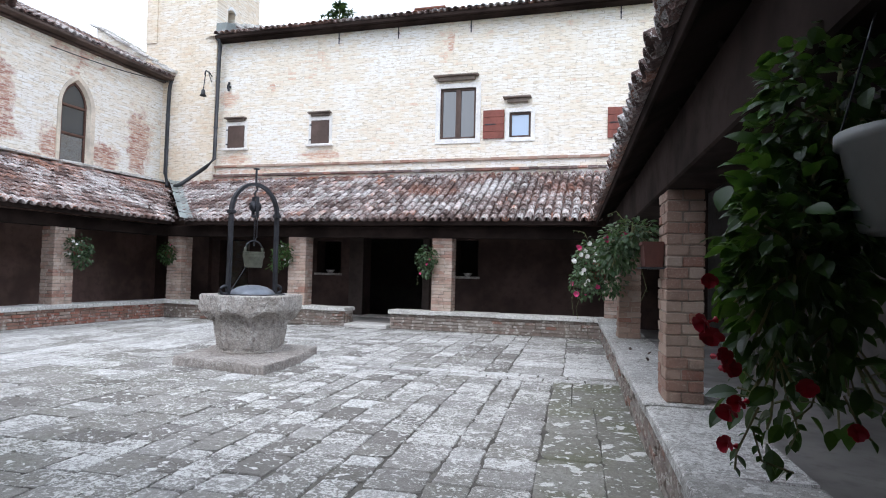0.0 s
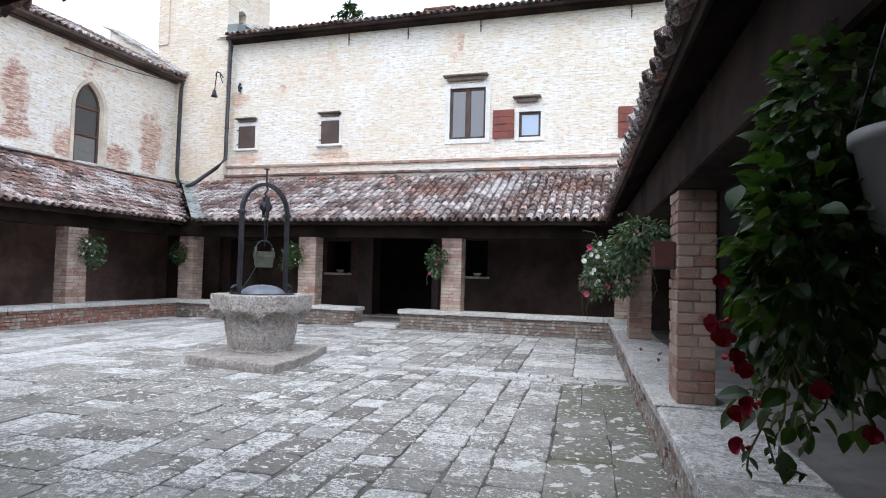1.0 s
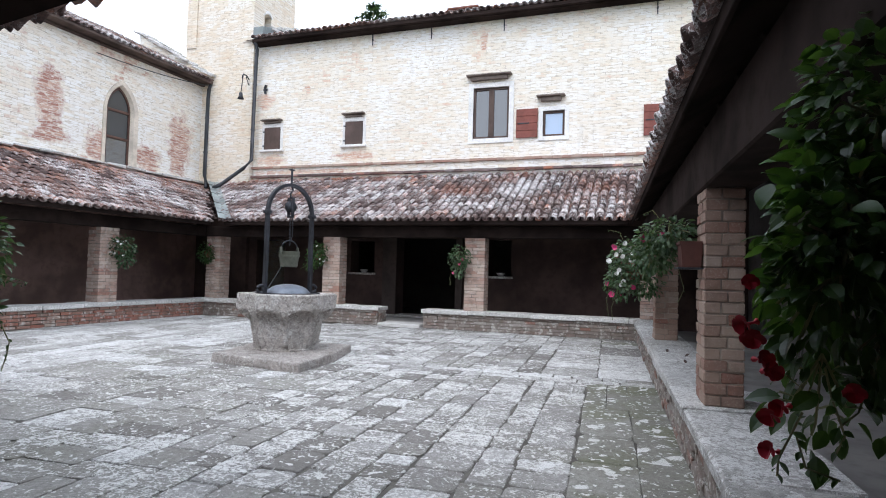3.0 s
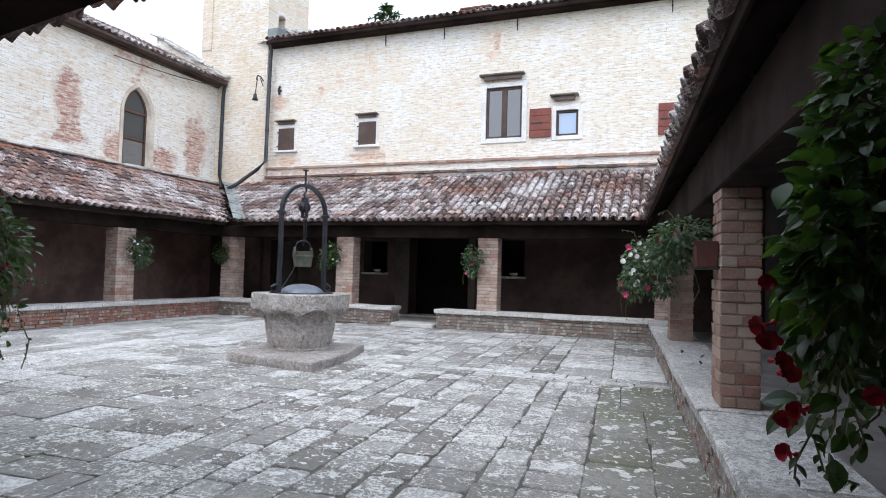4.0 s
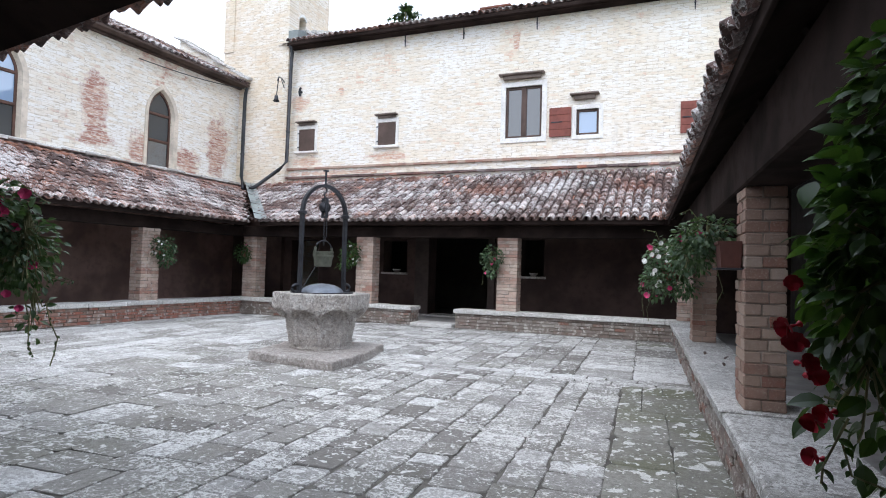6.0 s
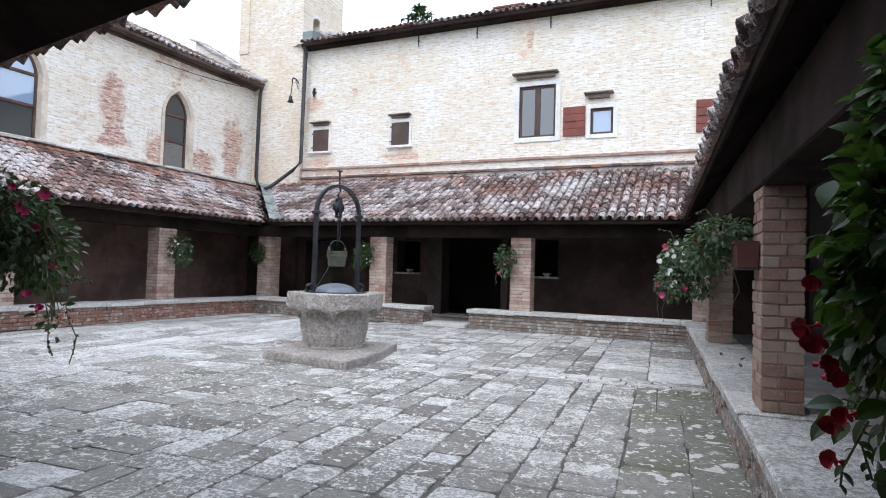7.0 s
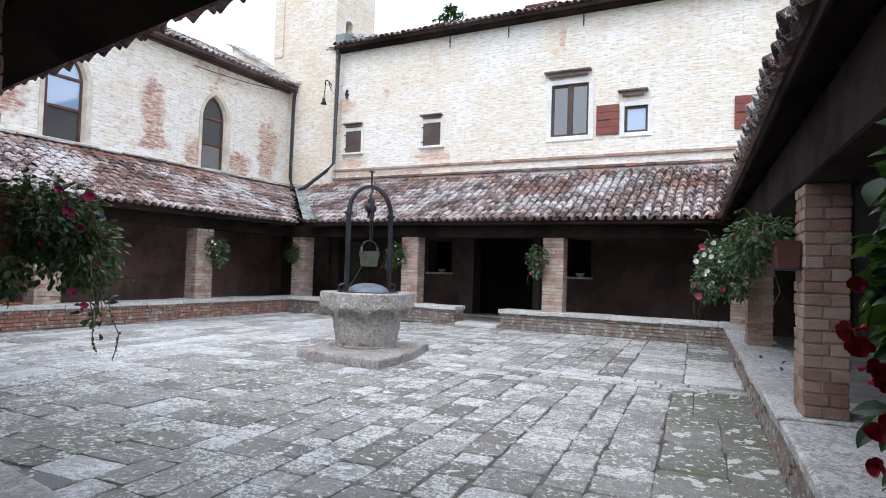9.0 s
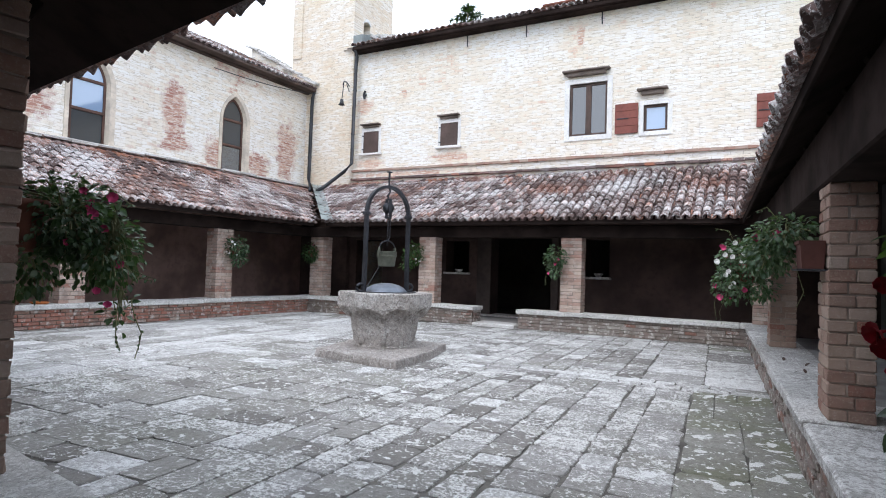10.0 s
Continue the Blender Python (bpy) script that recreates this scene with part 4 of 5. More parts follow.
for a in arches:
    w = thing("pointed_window", ML, "tall pointed window with a stone arch and brown timber frame", "window", "pointed chapel windows")
    oi, oo = pointed(*a), pointed(a[0] - 0.09, a[1] + 0.13, a[2], a[3] + 0.13)
    g = Geo()
    n = len(oi)
    for yo, yi in ((D - 0.035, D - 0.035),):
        vs = [(x, yo, z) for x, z in oo] + [(x, yi, z) for x, z in oi] + [(x, D + 0.07, z) for x, z in pointed(a[0] + 0.05, a[1] - 0.05, a[2], a[3] - 0.06)] + [(x, D - 0.002, z) for x, z in oo]
        for i in range(n - 1):
            g.add([vs[i], vs[i + 1], vs[n + i + 1], vs[n + i]], [(0, 1, 2, 3)])
            g.add([vs[n + i], vs[n + i + 1], vs[2 * n + i + 1], vs[2 * n + i]], [(0, 1, 2, 3)])
            g.add([vs[i], vs[i + 1], vs[3 * n + i + 1], vs[3 * n + i]], [(0, 1, 2, 3)])
    part("stone_arch", g, plain("arch_stone", (0.70, 0.62, 0.52), 0.15, 16, 0.9), w)
    inner = (a[0] + 0.05, a[1] - 0.05, a[2], a[3] - 0.06)
    oi, og = pointed(*inner), pointed(inner[0] + 0.055, inner[1] - 0.055, a[2] + 0.05, inner[3] - 0.07)
    g = Geo()
    for y in (D + 0.07, D + 0.13):
        for i in range(n - 1):
            g.add([(oi[i][0], y, oi[i][1]), (oi[i + 1][0], y, oi[i + 1][1]), (og[i + 1][0], y, og[i + 1][1]), (og[i][0], y, og[i][1])], [(0, 1, 2, 3)])
    for i in range(n - 1):
        g.add([(og[i][0], D + 0.07, og[i][1]), (og[i + 1][0], D + 0.07, og[i + 1][1]), (og[i + 1][0], D + 0.13, og[i + 1][1]), (og[i][0], D + 0.13, og[i][1])], [(0, 1, 2, 3)])
    fr = part("window_frame", g, M_frame_red, w)
    H3 = (a[3] - a[2])
    for zf in (0.35, 0.68):
        part("transom", Geo().box(inner[0] + 0.02, inner[1] - 0.02, D + 0.06, D + 0.135, a[2] + H3 * zf - 0.035, a[2] + H3 * zf + 0.035, c=0.008), M_frame_red, fr)
    # near window: sky reflection painted above, the dark hill's reflection below
    cut = a[2] + H3 * 0.35
    upper = [(og[0][0], cut)] + [p for p in og if p[1] > cut] + [(og[-1][0], cut)]
    low = [(og[0][0], og[0][1]), (og[0][0], cut - 0.001), (og[-1][0], cut - 0.001), (og[-1][0], og[-1][1])]
    near_one = a[0] < 2.5
    part("pane", Geo().prism(upper, D + 0.098, D + 0.104), M_glass_sky if near_one else M_glass_dark, fr)
    part("pane", Geo().prism(low, D + 0.098, D + 0.104), M_glass_dark if near_one else M_glass, fr)
    # near-black plate gives the shade behind the panes
    part("back", Geo().box(a[0] - 0.1, a[1] + 0.1, D + 0.46, D + 0.5, a[2] - 0.1, a[3] + 0.1), M_room_shade, w)
    part("sill", Geo().box(a[0] - 0.14, a[1] + 0.14, D - 0.08, D + 0.2, a[2] - 0.05, a[2] + 0.01, c=0.01, j=0.004), M_sill, w)
tagged(link("eave_board_chapel", Geo().box(-6, 9.8, D - 0.34, D + 0.2, 6.985, 7.03, c=0.01).box(-6, 9.55, D - 0.10, D - 0.001, 6.92, 6.983, c=0.02).box(-6, 9.8, D - 0.40, D - 0.342, 6.98, 7.045, c=0.012), M_eave_brown, ML), "dark timber eave under the chapel roof", "trim", kind="structure")
tiled_roof("roof_chapel", ML, -6, 9.42, D - 0.42, 7.02, D + 4.2, 9.2, None, "chapel roof of old clay tiles")
tagged(link("roof_deck_chapel", Geo().add([(-6, D - 0.35, 7.0), (9.95, D - 0.35, 7.0), (9.95, D + 4.3, 9.17), (-6, D + 4.3, 9.17), (9.95, D + 9, 7), (-6, D + 9, 7)], [(0, 1, 2, 3), (3, 2, 4, 5)]), M_board, ML), "boards under the chapel roof", "roof deck", kind="structure")
tagged(link("cable", Geo().rod([(5.7 + 4.0 * t, D - 0.10 - 0.22 * t, 6.66 - 0.09 * math.sin(math.pi * t) + 0.30 * t) for t in np.linspace(0, 1, 14)], 0.013, 5), M_pipe, ML), "thin dark cable slung under the chapel eave", "cable")
tagged(link("wall_anchor", Geo().rod([(-10.88, D - 0.04, 6.58), (-10.90, D - 0.06, 6.72), (-10.86, D - 0.05, 6.84)], 0.035, 7).box(-10.95, -10.82, D - 0.05, D - 0.002, 6.67, 6.73, c=0.006), M_iron, MF), "dark iron anchor in the facade wall", "wall anchor")
# raised end wall of the chapel roof with stone coping
g = Geo().prism([(0, 6.95), (3.3, 8.4), (3.3, 8.98), (0, 7.12)], -0.13, 0.13)
tagged(link("gable_parapet", g, M_chapel, ML @ pose(9.62, 2.05, 0, 0, 0, 90)), "low limewashed parapet at the chapel roof's end", "parapet", kind="structure")
cop = tagged(link("coping", Geo().prism([(0, 7.124), (3.3, 8.984), (3.3, 9.0), (0, 7.14)], -0.15, 0.15), M_mortar, ML @ pose(9.62, 2.05, 0, 0, 0, 90)), "pale stone coping on the parapet", "coping", kind="structure")
for i in range(9):
    part("coping_slab", Geo().box(i * 0.42, i * 0.42 + 0.62, -0.27 + rng.uniform(-0.04, 0.04), 0.27 + rng.uniform(-0.04, 0.04), 0.0, 0.075, c=0.014, j=0.018), M_cap, cop,
         m=pose(0.0, 0, 7.150 + rng.uniform(0, 0.02), 0, -29.4, 0) @ pose(i * 0.42, 0, 0.02, rng.uniform(-3, 3), 7.0 + rng.uniform(-2, 2), rng.uniform(-5, 5)) @ pose(-i * 0.42, 0, 0))
# pale pointing where the lean-to roof meets the chapel wall
for i in range(26):
    x = -5.5 + i * 0.58
    if x < 9.2:
        tagged(link("ridge_slab", Geo().box(x, x + 0.56, D - 0.17 - rng.uniform(0, 0.06), D - 0.003, 3.845 + rng.uniform(-0.014, 0.014), 3.90 + rng.uniform(-0.012, 0.016), c=0.012, j=0.016), M_cap, ML), "pale stone slab along the top of the lean-to roof", "flashing", "slabs along the chapel wall", "structure")

# ---------------- bell tower ----------------
tw = thing("bell_tower", MF, "square pale brick bell tower", "tower")
TX0, TX1, TY0, TY1 = -13.85, -11.27, 2.38, 4.5
part("front_wall", Geo().box(TX0, TX1, TY0, TY0 + 0.4, 3.84, 14.0), M_tower, tw)
# foot wears the darkened plaster colour in place of the arcade's shade
part("foot_wall", Geo().box(TX0, TX1, TY0, TY0 + 0.4, 0.0, 3.84), M_backwall_shade, tw, "tower foot inside the arcade, shade put into its brown colour")
part("side_wall", holed(TY0 + 0.401, TY1, 0.0, 14.0, -0.4, 0.0, [(2.85, 3.2, 8.75, 9.3)]), M_tower, tw, m=pose(TX1, 0, 0, 0, 0, 90) @ Matrix.Diagonal((1, -1, 1, 1)))
part("back_wall", Geo().box(TX0, TX1 - 0.401, TY1 - 0.4, TY1, 0.0, 14.0), M_tower, tw)
part("west_wall", Geo().box(TX0, TX0 + 0.4, TY0 + 0.401, TY1 - 0.401, 0.0, 14.0), M_tower, tw)
for x in (TX0 + 0.001, TX1 - 0.40):
    part("corner_strip", Geo().box(x, x + 0.40, TY0 - 0.04, TY0 - 0.001, 8.2, 13.9, c=0.01), M_tower, tw)
part("arch_head", Geo().prism([(2.84, 9.22), (2.84, 9.26), (2.92, 9.38), (3.02, 9.42), (3.12, 9.38), (3.21, 9.26), (3.21, 9.22), (3.12, 9.29), (3.02, 9.33), (2.92, 9.29)], 0.0, 0.035), M_sill, tw, m=pose(TX1, 0, 0, 0, 0, 90) @ Matrix.Diagonal((1, -1, 1, 1)))
# near-black plate added for the shade in the opening
part("opening_back", Geo().box(TX1 - 0.46, TX1 - 0.41, 2.75, 3.3, 8.6, 9.45), M_room_shade, tw, "near-black plate for the shade inside the tower opening")
part("roof_cap", Geo().box(TX0 - 0.1, TX1 + 0.1, TY0 - 0.1, TY1 + 0.1, 14.0, 14.15, c=0.02), M_cap, tw)
# no opening: a near-black strip on the wall gives the slit's shade
part("slit", Geo().box(-13.0, -12.94, TY0 - 0.012, TY0 - 0.001, 4.95, 5.75), M_room_shade, tw, "narrow dark strip for the shade of a slit")
# stepped flashing at the tower's foot on the high roof
for i in range(4):
    tagged(link("flashing_slab", Geo().box(TX1 + 0.02, TX1 + 0.42, TY0 + 0.35 + i * 0.42, TY0 + 0.82 + i * 0.42, 8.66 + i * 0.16, 8.77 + i * 0.16, c=0.016, j=0.014), M_cap, MF), "pale stone slab at the tower's foot", "flashing", "slabs at the tower", "structure")
tagged(link("flashing_wall", Geo().prism([(2.3, 8.1), (4.3, 8.8), (4.3, 9.2), (2.3, 8.60)], 0.0, 0.34), M_lead, MF @ pose(TX1 + 0.36, 0, 0, 0, 0, 90)), "grey flashing at the tower's foot", "flashing", kind="structure")

# ---------------- bell on its bracket ----------------
bl = thing("wall_bell", MF @ pose(-11.40, TY0, 6.92), "small bell hanging from a wrought iron bracket", "bell")
part("bracket", Geo().rod([(0, 0, 0.1), (0.05, -0.2, 0.16), (0.08, -0.38, 0.14), (0.12, -0.46, 0.05), (0.1, -0.44, -0.02)], 0.02, 6).rod([(0, 0, -0.08), (0.04, -0.2, 0.12)], 0.014, 6), M_iron, bl)
part("rod", Geo().rod([(0.08, -0.38, 0.14), (0.0, -0.36, -0.42)], 0.014, 6), M_iron, bl)
part("bell", Geo().lathe([(0.02, 0.2), (0.05, 0.18), (0.065, 0.06), (0.10, 0.0), (0.09, 0.0), (0.04, 0.1)], 14, pose(0, -0.36, -0.60)), M_iron, bl, smooth=True)

# ---------------- downpipes and valley ----------------


def pipe(m, pts, label):
    p = thing("downpipe", m, label, "downpipe", "downpipes")
    part("pipe", Geo().rod(pts, 0.055, 10), M_pipe, p, smooth=True)
    for i in range(len(pts) - 1):
        a, b = Vector(pts[i]), Vector(pts[i + 1])
        if (b - a).length > 1.2:
            for f in (0.25, 0.7):
                c = a.lerp(b, f)
                d = (b - a).normalized() * 0.02
                part("collar", Geo().rod([c - d, c + d], 0.068, 10), M_pipe, p)


pipe(MF, [(-11.10, 2.22, 8.1), (-11.10, 2.32, 7.9), (-11.12, 2.32, 7.6), (-11.16, 2.32, 4.50), (-11.26, 2.1, 4.22), (-11.9, 1.9, 3.72), (-12.1, 1.8, 3.60)], "dark downpipe from the high eave to the roof valley")
pipe(ML, [(9.40, 2.18, 6.95), (9.43, 2.26, 6.8), (9.43, 2.28, 6.5), (9.41, 2.28, 4.1), (9.36, 2.15, 3.82), (9.2, 2.0, 3.68)], "dark downpipe in the corner of chapel and tower")
xv = ROOF["far"][0]
g = Geo()
for i in range(8):
    y = EAVE_Y - 0.06 + i * 0.36
    lift = 0.150 + 0.006 * (i % 2)
    z0, z1 = slope_z(y) + lift, slope_z(y + 0.38) + lift - 0.012
    g.add([(xv - y - 0.16, y - 0.06, z0), (xv - y, y, z0 - 0.035), (xv - y + 0.11, y + 0.07, z0 + 0.004),
           (xv - y - 0.38 - 0.16, y + 0.32, z1), (xv - y - 0.38, y + 0.38, z1 - 0.035), (xv - y - 0.38 + 0.11, y + 0.45, z1 + 0.004)], [(0, 1, 4, 3), (1, 2, 5, 4)])
tagged(link("valley_flashing", g, M_lead, MF), "grey metal valley gutter between the roofs", "flashing", kind="structure")

# ---------------- far things over the roofs ----------------
ch = thing("chimney", MF @ pose(-5.75, 6.5, 8.93), "short red brick chimney on the high roof", "chimney")
part("stack", Geo().box(-0.45, 0.45, -0.35, 0.35, -1.2, 1.25, c=0.02), plain("chimney_brick", (0.36, 0.12, 0.08), 0.25, 12, 0.9), ch)
part("crown", Geo().box(-0.55, 0.55, -0.45, 0.45, 1.252, 1.33, c=0.02), M_terracotta, ch)
tr = thing("conifer", MF @ pose(-13.3, 14.5, -0.06), "dark conifer whose tip shows over the roof", "tree")
part("trunk", Geo().rod([(0, 0, 0), (0.1, 0, 5), (0, 0.1, 11), (0, 0, 15.0)], 0.3, 8, taper=0.08), M_stem, tr)
g = Geo()
for lay in range(26):
    z = 15.0 - 0.34 * lay
    for k in range(6):
        t = 2.4 * lay + k * 1.047 + rng.uniform(-0.3, 0.3)
        reach = (0.35 + 0.33 * lay) * rng.uniform(0.6, 1.1)
        if reach > 3.6:
            reach = 3.6 * rng.uniform(0.7, 1)
        out = Vector((math.cos(t), math.sin(t), 0))
        for q in range(int(12 + reach * 26)):
            f = rng.uniform(0.08, 1)
            c = out * reach * f + Vector((0, 0, z + 0.18 * f * reach - 0.32 * f * f * reach))
            d = (out * rng.uniform(0.2, 1) + Vector((rng.uniform(-.8, .8), rng.uniform(-.8, .8), rng.uniform(-0.6, 0.25)))).normalized()
            w = d.cross(Vector((0, 0, 1))).normalized() * 0.06
            g.add([c - w, c + w, c + d * rng.uniform(0.18, 0.38)], [(0, 1, 2)])
tagged(part("crown", g, M_conifer, tr), kind="stuff")

# ---------------- the well ----------------
MW = pose(-4.50, 7.58, 0, 0, 0, -20)
corner = [Vector(p) for p in ((-5.12, 6.74), (-3.64, 6.44), (-3.66, 7.46), (-3.85, 8.40), (-5.35, 8.35))]
rim = []
for a, b in zip(corner, corner[1:] + corner[:1]):
    k = max(3, int((b - a).length / 0.06))
    rim += [a.lerp(b, i / k) for i in range(k)]
mid = Vector((-4.4, 7.45))
g = Geo()
rows = [(0.0, -0.02), (0.0, 0.03), (0.0, 0.07), (0.002, 0.10), (0.008, 0.116), (0.025, 0.124), (0.12, 0.126), (0.22, 0.126), (0.4, 0.124)]
for s, z in rows:
    for p in rim:
        q = p + (mid - p).normalized() * s
        v = Vector((q.x, q.y, z))
        # broken edges: larger bites and small chips, only at the rim
        bite = max(0.0, noise.noise(Vector((p.x * 3.1, p.y * 3.1, 4.0)))) * 0.035 + noise.noise(v * 14) * 0.012 + noise.noise(v * 5) * 0.010
        q = q + (mid - q).normalized() * bite * max(0.0, 1 - s / 0.2)
        g.v.append((q.x, q.y, z + (noise.noise(v * 5 + Vector((9, 0, 0))) * 0.012 - 0.5 * max(0.0, bite) * (1 if z > 0.09 else 0) * max(0.0, 1 - s / 0.1))))
n = len(rim)
g.f = [(r * n + i, r * n + (i + 1) % n, (r + 1) * n + (i + 1) % n, (r + 1) * n + i) for r in range(len(rows) - 1) for i in range(n)]
g.f.append(tuple(range((len(rows) - 1) * n, len(rows) * n)))
tagged(link("well_step", g, M_wellbase), "worn square stone step under the well", "step")
g = Geo()
NT, zs = 144, [0.118 + 0.802 * i / 66 for i in range(67)]
for z in zs:
    for k in range(NT):
        t = 2 * math.pi * k / NT
        # six-sided lip with a worn rib at each corner
        h = ((math.degrees(t) + 66.8) / 60) % 1.0
        lip = 0.72 * math.cos(math.pi / 6) / math.cos((h - 0.5) * math.pi / 3)
        edge = min(h, 1 - h) * 60
        lip += 0.016 * max(0.0, 1 - abs(edge - 5) / 3) - 0.02 * max(0.0, 1 - edge / 4)
        body = 0.412 + 0.075 * (z - 0.12) / 0.5 + (0.022 if z < 0.15 else 0)
        # eight pointed niches in the body, with pendants between them
        u = abs(((math.degrees(t) + 42.3) / 45) % 1.0 - 0.5) * 2
        arch = math.sqrt(max(0.0, 1.35 ** 2 - (min(u * 1.08, 1) + 0.35) ** 2)) / math.sqrt(1.35 ** 2 - 0.35 ** 2)
        foot = 0.54 + 0.15 * arch
        rib = 0.035 * max(0.0, min(1.0, (u - 0.72) / 0.12)) if z > 0.2 else 0.0
        f = min(1, max(0, (z - foot) / 0.012))
        grow = min(1, max(0, (z - 0.52) / 0.20))
        out = body + 0.065 + (lip - body - 0.065) * grow
        r = body + rib + (out - body - rib) * f
        if z > 0.908:
            r -= 0.014
        p = Vector((r * math.cos(t), r * math.sin(t), z))
        r += noise.noise(p * 6) * 0.010 + noise.noise(p * 19) * 0.006
        g.v.append((r * math.cos(t), r * math.sin(t), z + noise.noise(p * 4 + Vector((3, 0, 0))) * 0.006))
n0 = len(zs)
for r, z in ((0.49, 0.922), (0.43, 0.905), (0.41, 0.5)):
    g.v += [(r * math.cos(2 * math.pi * k / NT), r * math.sin(2 * math.pi * k / NT), z) for k in range(NT)]
for i in range(n0 + 2):
    g.f += [(i * NT + k, i * NT + (k + 1) % NT, (i + 1) * NT + (k + 1) % NT, (i + 1) * NT + k) for k in range(NT)]
well = thing("wellhead", MW, "carved grey stone wellhead with pointed niches under a six-sided lip", "well")
part("basin", g, M_well, well)
# dark disc on the uncut basin paints the shade of a hole
part("drain_hole", Geo().lathe([(0.035, 0), (0.03, 0.01)], 10, pose(0.475 * math.cos(math.radians(3)), 0.475 * math.sin(math.radians(3)), 0.60, 90, 0, 93)), M_iron, well)
lid = part("lid", Geo().lathe([(0.325, 0.91), (0.325, 0.925), (0.28, 0.98), (0.20, 1.025), (0.10, 1.048), (0.01, 1.055)], 32), M_lid, well, "domed grey metal lid", True)
# flat dark ring over the gap between lid and stone rim
part("rim_ring", Geo().lathe([(0.31, 0.908), (0.455, 0.912), (0.46, 0.932), (0.435, 0.935), (0.43, 0.923), (0.31, 0.92)], 32), M_iron, lid)
# iron hoop over the well
hoop = thing("well_hoop", MW @ pose(0, 0, 0, 0, 0, 90), "black wrought iron hoop standing on the wellhead", "hoop")
R, SZ = 0.405, 2.08
pts = [(-R - 0.01, 0.93), (-R, 1.4), (-R, SZ)] + [(-R * math.cos(t), SZ + R * 1.05 * math.sin(t)) for t in np.linspace(0.12, math.pi - 0.12, 18)] + [(R, SZ), (R, 1.4), (R + 0.01, 0.93)]
g = Geo()
hw, hd = 0.022, 0.030
for i in range(len(pts)):
    a, b = Vector(pts[max(i - 1, 0)]), Vector(pts[min(i + 1, len(pts) - 1)])
    d = (b - a).normalized()
    nrm = Vector((-d.y, d.x))
    for s, y in ((-1, -hd), (1, -hd), (1, hd), (-1, hd)):
        g.v.append((pts[i][0] + nrm.x * hw * s, y, pts[i][1] + nrm.y * hw * s))
for i in range(len(pts) - 1):
    g.f += [(4 * i + k, 4 * i + (k + 1) % 4, 4 * i + 4 + (k + 1) % 4, 4 * i + 4 + k) for k in range(4)]
g.f += [(0, 1, 2, 3), tuple(len(g.v) - 4 + k for k in range(4))]
part("arch", g, M_iron, hoop)
part("finial", Geo().rod([(0, 0, SZ + R * 1.05), (0, 0, SZ + R * 1.05 + 0.22)], 0.016, 8).box(-0.035, 0.035, -0.03, 0.03, SZ + R * 1.05 + 0.215, SZ + R * 1.05 + 0.235, c=0.005), M_iron, hoop)
for s in (-1, 1):
    part("foot_scroll", Geo().rod([(s * (R + 0.01) + s * 0.07 * math.cos(t) + s * 0.05, 0, 0.985 + 0.055 * math.sin(t)) for t in np.linspace(-2.2, 2.6, 12)], 0.02, 8), M_iron, hoop)
    part("band", Geo().box(s * R - 0.04, s * R + 0.04, -0.055, 0.055, SZ - 0.03, SZ + 0.02, c=0.006), M_iron, hoop)
bk = thing("well_bucket", MW @ pose(0, 0, 0, 0, 0, 90), "old greenish metal bucket hanging on a chain and pulley", "bucket")
TOPZ = SZ + R * 1.05
part("hook", Geo().rod([(0, 0, TOPZ - 0.01), (0.03, 0, TOPZ - 0.07), (-0.02, 0, TOPZ - 0.13), (0.0, 0, TOPZ - 0.20)], 0.014, 8), M_iron, bk)
part("pulley", Geo().lathe([(0.02, -0.03), (0.085, -0.03), (0.06, 0), (0.085, 0.03), (0.02, 0.03)], 18, pose(0, 0, TOPZ - 0.32, 90, 0, 0)), M_iron, bk, smooth=True)
part("pulley_block", Geo().box(-0.028, 0.028, -0.05, -0.035, TOPZ - 0.45, TOPZ - 0.18, c=0.004).box(-0.028, 0.028, 0.035, 0.05, TOPZ - 0.45, TOPZ - 0.18, c=0.004).box(-0.03, 0.03, -0.05, 0.05, TOPZ - 0.48, TOPZ - 0.45, c=0.004), M_iron, bk)
for i in range(11):
    z = TOPZ - 0.48 - i * 0.036
    g = Geo()
    g.rod([(0.012 * math.cos(t), 0, z - 0.022 + 0.024 * math.sin(t)) for t in np.linspace(0, 6.283, 9)], 0.005, 5, pose(0, 0, 0, 0, 0, 90 * (i % 2)))
    part("chain_link", g, M_iron, bk)
BZ = 1.30
part("bucket_body", Geo().lathe([(0.115, BZ), (0.125, BZ + 0.02), (0.15, BZ + 0.22), (0.158, BZ + 0.23), (0.145, BZ + 0.23), (0.11, BZ + 0.02)], 20), M_bucket, bk, smooth=True)
part("bucket_band", Geo().lathe([(0.146, BZ + 0.15), (0.152, BZ + 0.15), (0.155, BZ + 0.18), (0.149, BZ + 0.18)], 20), M_bucket, bk)
for s in (-1, 1):
    part("ear", Geo().box(s * 0.15 - 0.012, s * 0.15 + 0.012, -0.02, 0.02, BZ + 0.17, BZ + 0.29, c=0.004), M_bucket, bk)
part("handle", Geo().rod([(0.15 * math.cos(t), 0, BZ + 0.26 + 0.13 * math.sin(t)) for t in np.linspace(0, math.pi, 13)], 0.009, 6), M_iron, bk)
part("rope", Geo().rod([(0.05, 0.01, TOPZ - 0.4), (0.06, 0.02, 1.75), (0.02, 0.0, BZ + 0.4)], 0.008, 5), M_iron, bk)
part("rope_end", Geo().rod([(-0.06, 0.01, BZ + 0.1), (-0.25, 0.05, 1.08), (-0.36, 0.02, 0.97)], 0.008, 5), M_iron, bk)

# ---------------- plants ----------------


